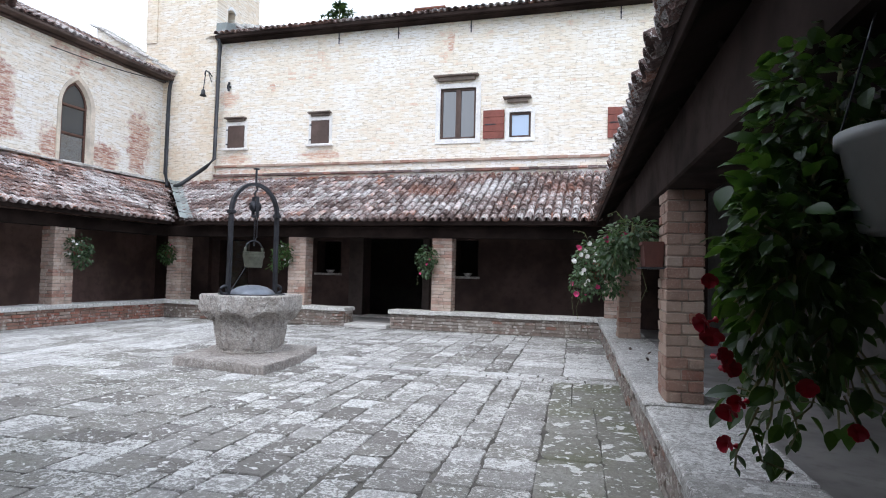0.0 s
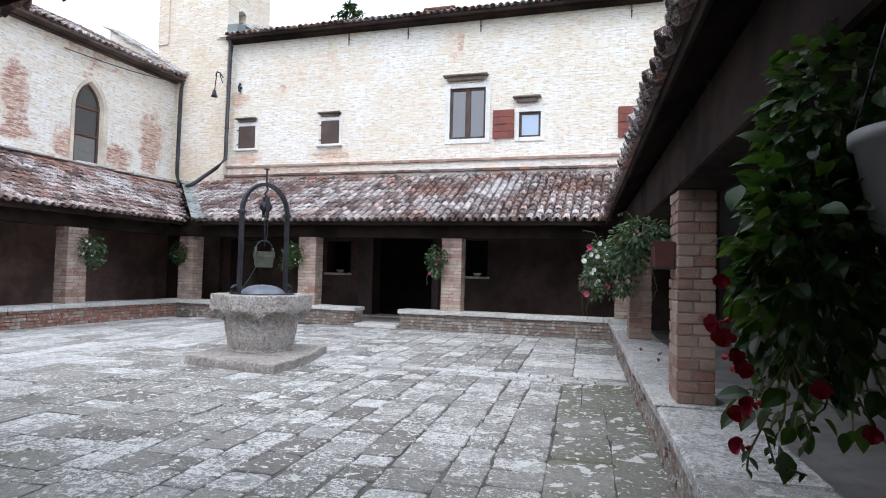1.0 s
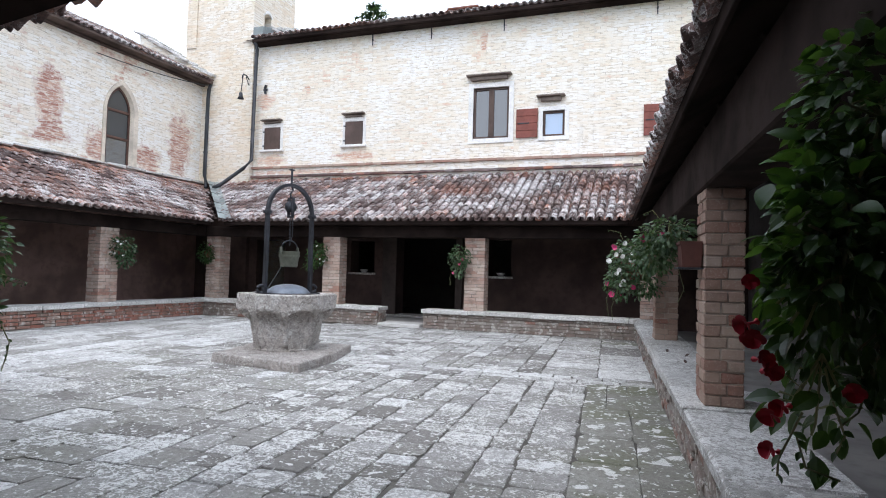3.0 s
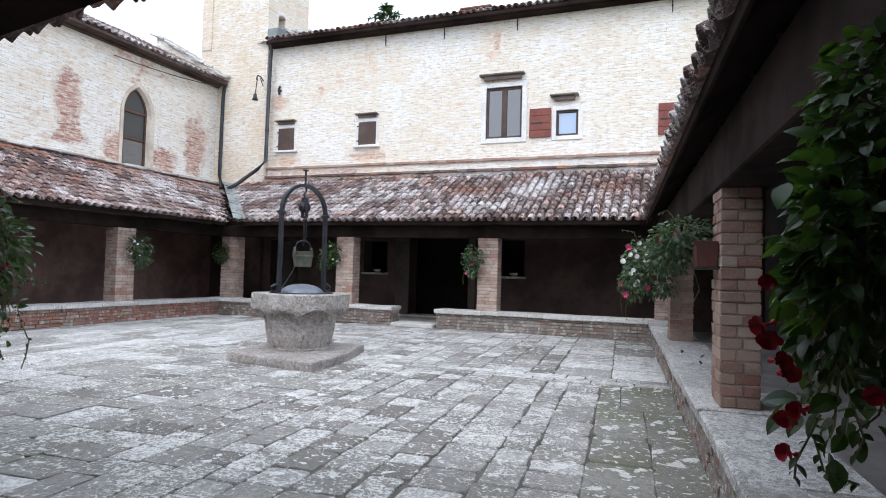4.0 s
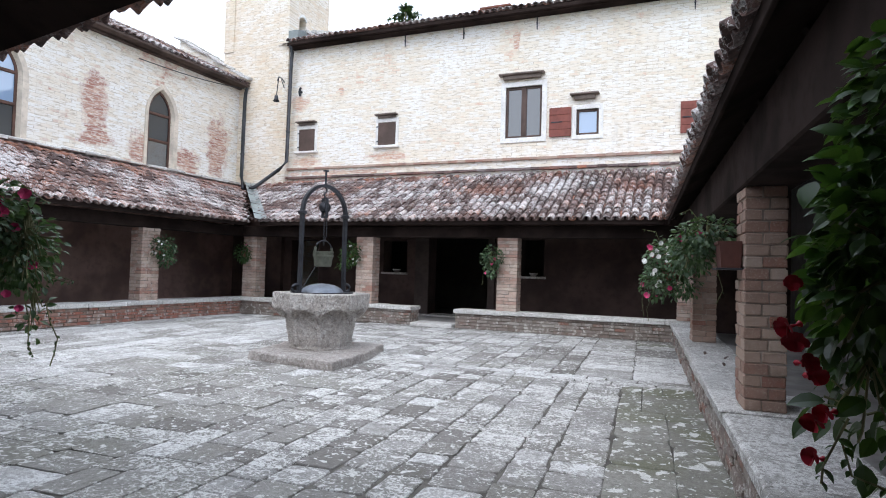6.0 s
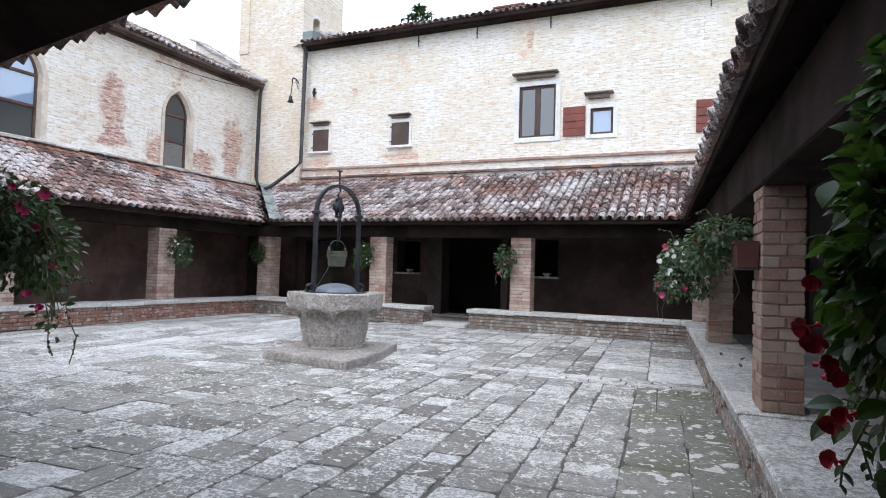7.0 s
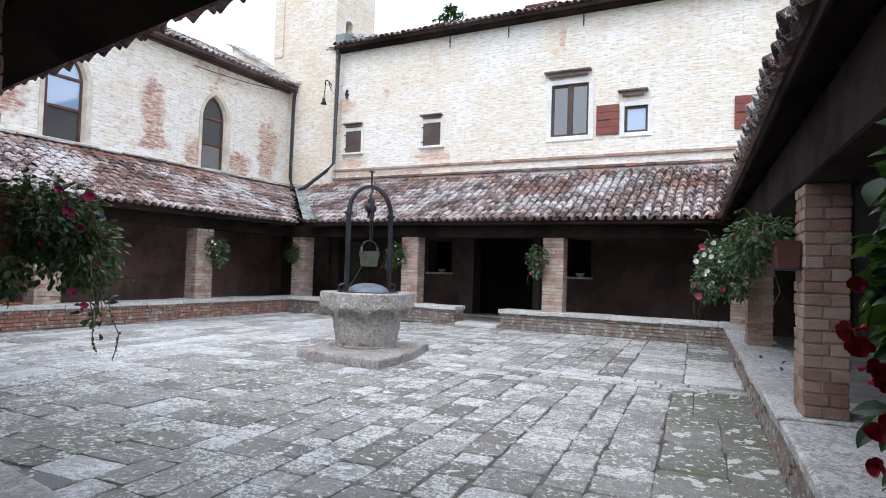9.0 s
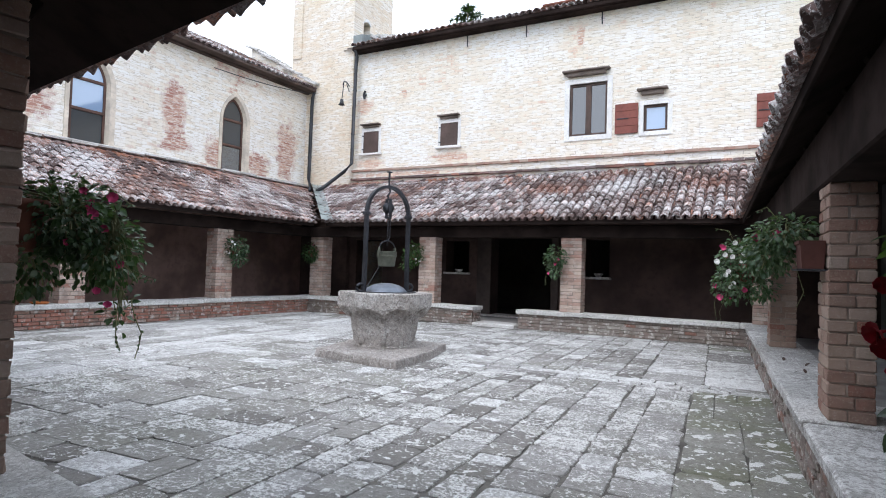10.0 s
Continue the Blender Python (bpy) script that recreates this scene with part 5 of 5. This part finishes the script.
def leaf(L=1.0, W=0.5):
    """A folded leaf with a rounded outline and a drooping tip, along y."""
    vs, fs = [(0, 0, 0)], []
    for f, w in ((0.14, 0.55), (0.36, 0.98), (0.6, 0.92), (0.82, 0.52)):
        z = -0.22 * L * f * f
        vs += [(-W * 0.5 * w, L * f, z + 0.10 * W * w), (0, L * f, z), (W * 0.5 * w, L * f, z + 0.10 * W * w)]
    vs.append((0, L, -0.26 * L))
    fs += [(0, 2, 1), (0, 3, 2)]
    for i in range(3):
        a = 1 + 3 * i
        fs += [(a, a + 1, a + 4, a + 3), (a + 1, a + 2, a + 5, a + 4)]
    return vs, fs + [(10, 11, 13), (11, 12, 13)]


LV, LF = leaf(1.0, 0.64)
leaf_mesh = Geo().add(*leaf(1.0, 0.62)).mesh("leaf", True)
leaf_mesh.materials.append(M_leaf_lit)


def leaf_pose(p, out, size, droop=0.4):
    """A leaf at p pointing along out, bent down."""
    d = Vector(out) + Vector((rng.uniform(-.6, .6), rng.uniform(-.6, .6), rng.uniform(-.6, .5) - droop))
    d.normalize()
    q = d.to_track_quat('Y', 'Z').to_matrix().to_4x4()
    s = size * rng.uniform(0.65, 1.2)
    return Matrix.Translation(p) @ q @ pose(0, 0, 0, 0, rng.uniform(-50, 50), 0) @ Matrix.Diagonal((s, s, s, 1))


def flower(r, petals=5, lift=24):
    """A shallow trumpet of broad, overlapping, wavy petals."""
    g = Geo()
    for k in range(petals):
        m = pose(0, 0, 0.002 * (k % 2), 0, 0, 360 * k / petals + rng.uniform(-6, 6)) @ pose(0, 0, 0, lift + rng.uniform(-12, 14), rng.uniform(-18, 18), 0)
        vs = []
        for f, w in ((0.05, 0.12), (0.35, 0.36), (0.65, 0.56), (0.88, 0.50), (1.0, 0.22)):
            for s in (-1, 0, 1):
                vs.append((s * w * r, f * r, r * (0.10 * s * s - 0.28 * f * f + 0.05 * rng.uniform(-1, 1))))
        g.add(vs, [(3 * i + q, 3 * i + q + 1, 3 * i + q + 4, 3 * i + q + 3) for i in range(4) for q in (0, 1)], m)
    g.lathe([(0.012, -0.8 * r), (0.10 * r, -0.5 * r), (0.16 * r, 0.0)], 6)
    return g


flower_mesh = {}
for nm, mat, r in (("pink", M_pink, 0.034), ("crimson", M_crimson, 0.036), ("white", M_white_petal, 0.02)):
    flower_mesh[nm] = flower(r, 5, 48 if nm == "crimson" else 28).mesh("flower", True)
    flower_mesh[nm].materials.append(mat)


def in_ball(c, r, shell=0.45):
    """A random place in an ellipsoid, nearer its skin, and the way out."""
    while True:
        v = Vector((rng.uniform(-1, 1), rng.uniform(-1, 1), rng.uniform(-1, 1)))
        if shell < v.length < 1:
            break
    k = 1 + 0.22 * noise.noise(v * 2.3 + Vector(c) * 3)
    return Vector([c[i] + v[i] * r[i] * k for i in range(3)]), v


def plant(name, m, label, balls, count, size, colour, blooms, bloom_at, pot=None, trails=(), singles=0, mat=None, group="hanging plants", bloom_size=1.0, spots=(), face=(0, -1), airy=(), lit_sprigs=()):
    """A bushy plant: foliage in ellipsoids (centre, radii), flowers and trailing stems."""
    th = thing(name, m, label, "plant", group)
    mat = mat or M_leaf
    if pot == "cone":
        part("pot", Geo().lathe([(0.085, -0.20), (0.10, -0.19), (0.135, 0.0), (0.15, 0.0), (0.15, 0.03), (0.128, 0.03), (0.115, -0.02)], 24), M_terracotta, th, smooth=True)
        part("soil", Geo().lathe([(0.12, 0.0), (0.02, 0.015)], 16), M_soil, th)
    if pot == "small":
        part("pot", Geo().lathe([(0.055, -0.12), (0.065, -0.115), (0.085, 0.0), (0.095, 0.0), (0.095, 0.025), (0.08, 0.025), (0.07, -0.01)], 16), M_terracotta, th, smooth=True)
        part("soil", Geo().lathe([(0.076, 0.0), (0.02, 0.015)], 12), M_soil, th)
    foliage, stems = Geo(), Geo()
    tot = sum(b[1][0] * b[1][1] * b[1][2] for b in balls)
    for c, r in balls:
        k = int(count * r[0] * r[1] * r[2] / tot)
        for i in range(k):
            p, v = in_ball(c, r, 0.25)
            foliage.add(LV, LF, leaf_pose(p, v, size))
        for i in range(max(6, k // 25)):
            p, v = in_ball(c, r, 0.3)
            o = Vector(c) + (p - Vector(c)) * 0.1
            stems.rod([o, o.lerp(p, 0.5) + Vector((0, 0, 0.03)), p], 0.004, 4)
    for i in range(singles):
        c, r = balls[i % len(balls)]
        p, v = in_ball(c, r, 0.75)
        ob = new("leaf", leaf_mesh)
        ob.parent, ob.matrix_basis = th, leaf_pose(p, v, size * 1.15)
    for c, r, k in airy:                            # loose outer leaves on thin stalks
        for i in range(k):
            p, v = in_ball(c, r, 0.1)
            foliage.add(LV, LF, leaf_pose(p, v, size * 1.1))
            if i % 3 == 0:
                stems.rod([Vector(c) + Vector((0, 0, r[2])), Vector(c).lerp(p, 0.6), p], 0.003, 4)
    for c, r, k in lit_sprigs:                          # edge leaves in the lit green
        for i in range(k):
            p, v = in_ball(c, r, 0.1)
            ob = new("leaf", leaf_mesh)
            ob.parent, ob.matrix_basis = th, leaf_pose(p, (-0.9, -0.2, 0.2), size * 1.2, 0.1)
    for pts in trails:
        stems.rod(pts, 0.0026, 5)
        for a, b in zip(pts[:-1], pts[1:]):
            for f in (0.15, 0.5, 0.85):
                p = Vector(a).lerp(Vector(b), f)
                foliage.add(LV, LF, leaf_pose(p, (rng.uniform(-1, 1), rng.uniform(-1, 1), -0.2), max(size * 0.5, 0.02)))
    tagged(part("foliage", foliage, mat, th), kind="stuff")
    tagged(part("stem_tangle", stems, M_stem, th), kind="stuff")
    places = list(spots)
    for i in range(blooms):
        c, r = balls[bloom_at[i % len(bloom_at)]]
        places.append(in_ball(c, r, 0.9)[0] * 1.0)
    for p in places:
        ob = new("flower", flower_mesh[colour])
        ob.parent = th
        s = bloom_size * rng.uniform(0.8, 1.2)
        k = 1.1 if colour == "crimson" else 0.6
        d = Vector((face[0] + rng.uniform(-k, k), face[1] + rng.uniform(-.3, .3), rng.uniform(-.5, .5)))
        ob.matrix_basis = Matrix.Translation(p) @ d.to_track_quat('Z', 'Y').to_matrix().to_4x4() @ Matrix.Diagonal((s, s * rng.uniform(0.75, 1), s * 1.2, 1))
    return th


# on the pillars of the far and left wings; x along the wall, y towards the viewer
plant("hanging_plant", MF @ pose(-3.72, -0.02, 1.6), "bushy green plant hung on a far pillar", [((0, -0.05, 0.02), (0.25, 0.2, 0.25)), ((0.0, -0.08, -0.22), (0.16, 0.14, 0.22))], 420, 0.075, "pink", 4, [1], "small",
      [[(-0.12, -0.1, -0.1), (-0.2, -0.1, -0.45), (-0.18, -0.1, -0.6)]], mat=M_leaf_grey)
plant("hanging_plant", MF @ pose(-7.32, -0.02, 1.6), "green plant with white blooms hung on a far pillar", [((0.0, -0.05, 0.02), (0.26, 0.2, 0.28)), ((-0.15, -0.08, -0.2), (0.14, 0.14, 0.2))], 420, 0.075, "white", 8, [0], "small",
      [[(-0.15, -0.1, -0.1), (-0.32, -0.1, -0.28), (-0.42, -0.1, -0.33)]], bloom_size=1.5)
plant("hanging_plant", ML @ pose(4.62, -0.02, 1.58), "green plant with white blooms hung beside a pillar", [((0.0, -0.05, 0.05), (0.29, 0.22, 0.26)), ((0.05, -0.08, -0.2), (0.2, 0.14, 0.2))], 460, 0.075, "white", 10, [0], "small", mat=M_leaf_grey, bloom_size=1.4)
plant("hanging_plant", MF @ pose(-10.72, 0.1, 1.62), "small dark green plant hung on the corner pillar", [((0, -0.05, 0), (0.22, 0.18, 0.28))], 260, 0.07, "pink", 1, [0], "small")
# the big pair along the right wing
bx = thing("planter_box", pose(0.54, 4.46, 1.35), "terracotta plant box on an iron bracket by the pillar", "planter")
part("box", Geo().prism([(-0.045, 0.03), (0.075, 0.03), (0.085, 0.185), (0.095, 0.19), (0.095, 0.21), (-0.065, 0.21), (-0.065, 0.19), (-0.055, 0.185)], -0.10, 0.14), M_box, bx)
part("bracket", Geo().box(-0.075, 0.10, -0.11, 0.15, 0.016, 0.028, c=0.003), M_iron, bx)
plant("trailing_plant", pose(0.44, 4.7, 1.60), "leafy plant spilling from a terracotta plant box", [((0.0, 0.05, 0.02), (0.24, 0.22, 0.13)), ((-0.1, 0.1, -0.12), (0.18, 0.2, 0.16))], 1000, 0.046, "pink", 3, [1], None,
      [[(-0.05, -0.1, 0.1), (-0.13, -0.12, 0.2), (-0.2, -0.1, 0.17)], [(0.05, 0.05, -0.15), (0.10, -0.05, -0.38), (0.06, -0.05, -0.48)]], mat=M_leaf_grey)
plant("trailing_plant", pose(0.34, 8.4, 1.45), "large leafy plant with pink and white blooms on a pillar", [((0.0, 0, 0.08), (0.34, 0.3, 0.3)), ((-0.18, -0.05, -0.2), (0.2, 0.22, 0.3)), ((0.12, -0.05, -0.22), (0.22, 0.2, 0.25))], 1900, 0.054, "pink", 12, [1, 2, 0], "cone",
      [[(-0.2, -0.1, -0.3), (-0.3, -0.1, -0.6), (-0.27, -0.1, -0.75)], [(-0.3, -0.1, -0.1), (-0.36, -0.1, -0.5), (-0.33, -0.1, -0.7)], [(-0.1, -0.1, 0.2), (-0.2, -0.1, 0.45), (-0.36, -0.1, 0.48)], [(0.1, -0.1, 0.25), (0.16, -0.1, 0.5), (0.3, -0.1, 0.55)]], mat=M_leaf_grey, bloom_size=1.1)
wf = thing("white_blossom", pose(0.16, 8.25, 1.5), "spray of small white blooms among the leaves", "flowers")
for i in range(14):
    p, v = in_ball((0, 0, 0), (0.2, 0.2, 0.34), 0.6)
    ob = new("flower", flower_mesh["white"])
    ob.parent = wf
    ob.matrix_basis = Matrix.Translation(p) @ Vector((rng.uniform(-.5, .5), -1, rng.uniform(-.2, .6))).to_track_quat('Z', 'Y').to_matrix().to_4x4() @ Matrix.Diagonal((1.6, 1.6, 1.6, 1))
# beside the near left pillar
plant("trailing_plant", pose(-2.66, 1.64, 1.42), "bushy plant with pink blooms trailing from a terracotta pot", [((0.02, 0.0, 0.06), (0.2, 0.2, 0.19)), ((0.1, 0.12, -0.08), (0.16, 0.18, 0.18)), ((-0.05, -0.1, -0.12), (0.14, 0.12, 0.2))], 2100, 0.036, "pink", 0, [0, 1], None,
      [[(0.211, 0.106, -0.108), (0.244, 0.16, -0.165), (0.281, 0.22, -0.195), (0.3, 0.251, -0.207), (0.282, 0.221, -0.213), (0.252, 0.173, -0.188)],
       [(0.217, 0.116, -0.121), (0.249, 0.167, -0.144), (0.248, 0.166, -0.222), (0.235, 0.144, -0.261)],
       [(0.21, 0.105, -0.07), (0.226, 0.13, 0.021), (0.219, 0.119, -0.005)],
       [(0.247, 0.165, -0.299), (0.256, 0.18, -0.377), (0.273, 0.206, -0.455), (0.269, 0.2, -0.511), (0.261, 0.187, -0.57)],
       [(0.21, 0.104, -0.299), (0.219, 0.118, -0.375), (0.219, 0.118, -0.477), (0.229, 0.135, -0.528)],
       [(0.187, 0.066, 0.206), (0.233, 0.141, 0.138), (0.247, 0.165, 0.127)]], bloom_size=0.66, face=(0.85, -0.5), airy=[((0.20, 0.10, -0.10), (0.10, 0.12, 0.20), 70), ((0.22, 0.13, -0.36), (0.06, 0.07, 0.12), 22)],
      spots=[(0.152, 0.01, 0.132), (0.159, 0.021, 0.075), (0.141, -0.008, 0.175), (0.197, 0.083, 0.16), (0.183, 0.06, 0.013), (0.22, 0.121, -0.143), (0.199, 0.086, -0.324), (0.175, 0.046, -0.261), (0.155, 0.014, 0.11), (0.115, -0.051, -0.054)], mat=M_leaf_grey)
pt = thing("plant_pot", pose(-2.72, 1.47, 1.52), "brown terracotta pot fixed to the near pillar", "pot")
part("pot", Geo().lathe([(0.075, -0.2), (0.085, -0.19), (0.115, 0.0), (0.125, 0.0), (0.125, 0.025), (0.11, 0.025), (0.1, -0.02)], 20), M_terracotta, pt, smooth=True)
part("bracket", Geo().rod([(0.0, 0, -0.21), (0.0, -0.12, -0.22)], 0.01, 6), M_iron, pt)
# the near plant in its white pot
wp = thing("white_pot", pose(0.735, 1.44, 1.64), "white plastic flower pot hanging under the eave", "pot")
part("pot", Geo().lathe([(0.11, -0.225), (0.12, -0.22), (0.155, -0.03), (0.166, -0.028), (0.166, 0.0), (0.15, 0.0), (0.14, -0.06)], 32), M_pot_shaded, wp, smooth=True)
part("soil", Geo().lathe([(0.146, -0.05), (0.02, -0.03)], 20), M_soil, wp)
for k in range(3):
    t = 2.1 * k + 0.6
    part("wire", Geo().rod([(0.156 * math.cos(t), 0.156 * math.sin(t), -0.01), (0, 0, 0.62)], 0.003, 5), M_iron, wp)
plant("dipladenia", pose(0.56, 1.58, 1.3), "dark glossy-leaved climber with crimson blooms in a hanging pot",
      [((-0.03, 0.0, 0.04), (0.16, 0.17, 0.29)), ((0.10, 0.1, 0.42), (0.2, 0.16, 0.26)), ((0.05, 0.1, 0.15), (0.18, 0.16, 0.22))], 1500, 0.058, "crimson", 0, [0], None,
      [[(-0.151, -0.14, -0.276), (-0.174, -0.14, -0.328), (-0.197, -0.14, -0.38), (-0.2, -0.14, -0.418)],
       [(-0.163, -0.14, -0.327), (-0.145, -0.14, -0.394), (-0.105, -0.14, -0.407), (-0.08, -0.14, -0.414)],
       [(-0.094, -0.14, -0.247), (-0.071, -0.14, -0.32), (-0.088, -0.14, -0.358)],
       [(0.018, -0.14, -0.239), (0.051, -0.14, -0.31), (0.072, -0.14, -0.332)]], face=(-0.6, -0.9), singles=230, group="near plants", bloom_size=0.72,
      airy=[((0.06, 0.0, -0.24), (0.24, 0.13, 0.15), 64), ((-0.08, -0.03, -0.28), (0.12, 0.1, 0.12), 26)], lit_sprigs=[((-0.13, -0.04, 0.2), (0.06, 0.08, 0.2), 34), ((-0.155, -0.05, 0.0), (0.04, 0.06, 0.12), 12)],
      spots=[(-0.256, -0.14, 0.001), (-0.261, -0.14, -0.091), (-0.246, -0.14, -0.122), (-0.232, -0.14, -0.167), (-0.216, -0.14, -0.193), (-0.19, -0.14, -0.269), (-0.21, -0.14, -0.287), (-0.212, -0.14, -0.365), (-0.055, -0.14, -0.226), (0.043, -0.14, -0.32)])
# pots on the left wall
plant("potted_plant", ML @ pose(0.15, 0.2, CAP_Z + 0.125), "small potted plant on the low wall", [((0, 0, 0.1), (0.2, 0.18, 0.14))], 160, 0.08, "pink", 1, [0], "small", group="pots on the wall")
tagged(link("orange_saucer", Geo().lathe([(0.12, 0.0), (0.16, 0.035), (0.15, 0.035), (0.11, 0.01)], 20), plain("orange_plastic", (0.62, 0.2, 0.06), 0.1, 10, 0.6), ML @ pose(0.55, 0.2, CAP_Z + 0.006)), "orange plastic saucer on the low wall", "saucer")
for x, y in ((-6.2, 0.1), (-6.28, 0.2), (-6.8, 0.26), (-7.1, 0.1)):
    tagged(link("dry_leaf", Geo().add(*leaf(0.06, 0.035), pose(0, 0, 0, 40, 20, 40)), M_shutter_dark, MR @ pose(x, y, CAP_Z + 0.02, 10, 0, rng.uniform(0, 360))), "curled dry leaf lying on the cap stone", "dry leaf", "dry leaves")

# ---------------- courtyard paving ----------------
BAND = (7.30, 7.52, 7.74)
IML, IMF, IMN = ML.inverted(), MF.inverted(), MN.inverted()
prng = random.Random(11)
STONE = {"bare": M_court_bare, "plain": M_court, "pale": M_court_pale, "speck": M_court_speck, "moss": M_court_moss}
REST = {k: Geo() for k in STONE}
made = [0]


def inside(x, y):
    p = Vector((x, y, 0))
    return (IML @ p).y < 0.12 and (IMF @ p).y < 0.12 and (IMN @ p).y < 0.12 and x < 0.66


def kind_at(x, y):
    """Which stone lies where: moss by the right wall, speckled grey in the middle, pale towards the left."""
    r = prng.random()
    if x > -0.27 and y < BAND[0] or x > -0.2 and y > 10.5 and r < 0.3:
        return "moss" if r < 0.97 else "plain"
    if x > -1.6 and BAND[2] < y < 10.2:
        return ("pale" if r < 0.65 else "plain") if x > -0.7 else "bare" if r < 0.6 else "plain"
    if -6.6 < x < -2.3 - 0.25 * max(0, y - 3) and y < 6.4:
        return "speck" if r < 0.68 else "bare" if r < 0.76 else "pale" if r < 0.84 else "plain"
    if x < -6.2:
        return "pale" if r < 0.7 else "speck" if r < 0.8 else "plain"
    return "plain" if r < 0.68 else "bare" if r < 0.86 else "speck" if r < 0.92 else "pale"


def slab(x0, x1, y0, y1, kind=None):
    cx, cy = (x0 + x1) / 2, (y0 + y1) / 2
    if not inside(cx, cy):
        return
    kind = kind or kind_at(cx, cy)
    q = prng.uniform(0.001, 0.004) if kind in ("speck", "moss", "bare") else prng.uniform(0.004, 0.010)
    dz = prng.gauss(0, 0.0015)
    tilt = (prng.gauss(0, 0.004), prng.gauss(0, 0.004))
    # an uneven outline with worn corners, then a rounded upper edge
    a, b, c, d = x0 + q, x1 - q, y0 + q, y1 - q
    k = min(b - a, d - c)
    out = []
    for px, py, dx, dy in ((a, c, 1, 1), (b, c, -1, 1), (b, d, -1, -1), (a, d, 1, -1)):
        ca, cb = prng.uniform(0.04, 0.2) * k, prng.uniform(0.04, 0.2) * k
        jx, jy = prng.uniform(-.013, .013), prng.uniform(-.013, .013)
        pair = [(px + jx, py + dy * ca + jy), (px + dx * ca * 0.3 + jx, py + dy * cb * 0.3 + jy), (px + dx * cb + jx, py + jy)]
        out += pair if dx * dy > 0 else pair[::-1]
    # chipped sides
    edge = []
    for i, p in enumerate(out):
        w = out[(i + 1) % len(out)]
        l = math.hypot(w[0] - p[0], w[1] - p[1])
        edge.append(p)
        if l > 0.12:
            for f in (0.3, 0.65):
                o = prng.uniform(-0.009, 0.006) * (0.4 if kind in ("speck", "moss") else 1)
                f += prng.uniform(-.12, .12)
                mx, my = p[0] + (w[0] - p[0]) * f, p[1] + (w[1] - p[1]) * f
                k2 = o / max(0.05, math.hypot(mx - cx, my - cy))
                edge.append((mx + (mx - cx) * k2, my + (my - cy) * k2))
    out = edge
    n = len(out)
    bev = 0.004 if kind == "speck" else 0.008
    v = []
    for s, z in ((0.0, -0.06), (0.0, dz - bev), (bev, dz)):
        for px, py in out:
            l = math.hypot(px - cx, py - cy)
            fx, fy = px + (cx - px) / l * s, py + (cy - py) / l * s
            v.append((fx, fy, z + (fx - cx) * tilt[0] + (fy - cy) * tilt[1]))
    f = [tuple(range(2 * n, 3 * n))] + [(r * n + i, r * n + (i + 1) % n, (r + 1) * n + (i + 1) % n, (r + 1) * n + i) for r in (0, 1) for i in range(n)]
    if made[0] < 295 and cy < 6.0 and -4.4 < cx:
        made[0] += 1
        part("slab", Geo().add(v, f), STONE[kind], floor)
    else:
        REST[kind].add(v, f)


for south in (True, False):
    x, col = 0.60, 0
    while x > -11.2:
        wide = not south and x > -0.75
        w = (0.38, 0.44)[col] if south and col < 2 else prng.uniform(0.62, 0.8) if wide else prng.uniform(0.26, 0.40) if x > -3.2 else prng.uniform(0.30, 0.48)
        if x > -6.19 and x - w < -6.0:
            w = x + 6.2
        y = (0.4 if south else BAND[2]) + prng.uniform(0, 0.3 if south else 0.02)
        stop = BAND[0] if south else 14.4
        if x < -6.19:
            y, stop = (0.4 if south else 14.4), 14.4
        while y < stop - 0.02:
            if x < -6.19:
                L = prng.uniform(0.5, 1.15)
            elif south and col < 2:
                L = prng.uniform(0.6, 1.2)
            else:
                L = prng.uniform(0.20, 0.42) * (1.5 if prng.random() < 0.15 else 1)
            y2 = y + L
            if stop - y2 < 0.16:
                y2 = stop
            if wide:
                y2 = y + prng.uniform(0.38, 0.7)
            if south and L > 0.45 and w > 0.4 and prng.random() < 0.2:
                slab(x - w, x - w / 2, y, y2)
                slab(x - w / 2, x, y, y2)
            else:
                slab(x - w, x, y, y2)
            y = y2
        x -= w
        col += 1
for k in (0, 1):
    x = 0.62
    while x > -6.2:
        w = prng.uniform(0.24, 0.55)
        slab(x - w, x, BAND[k], BAND[k + 1], "plain" if prng.random() < 0.5 else "pale")
        x -= w
for k, g in REST.items():
    tagged(part("slabs", g, STONE[k], floor), kind="stuff")
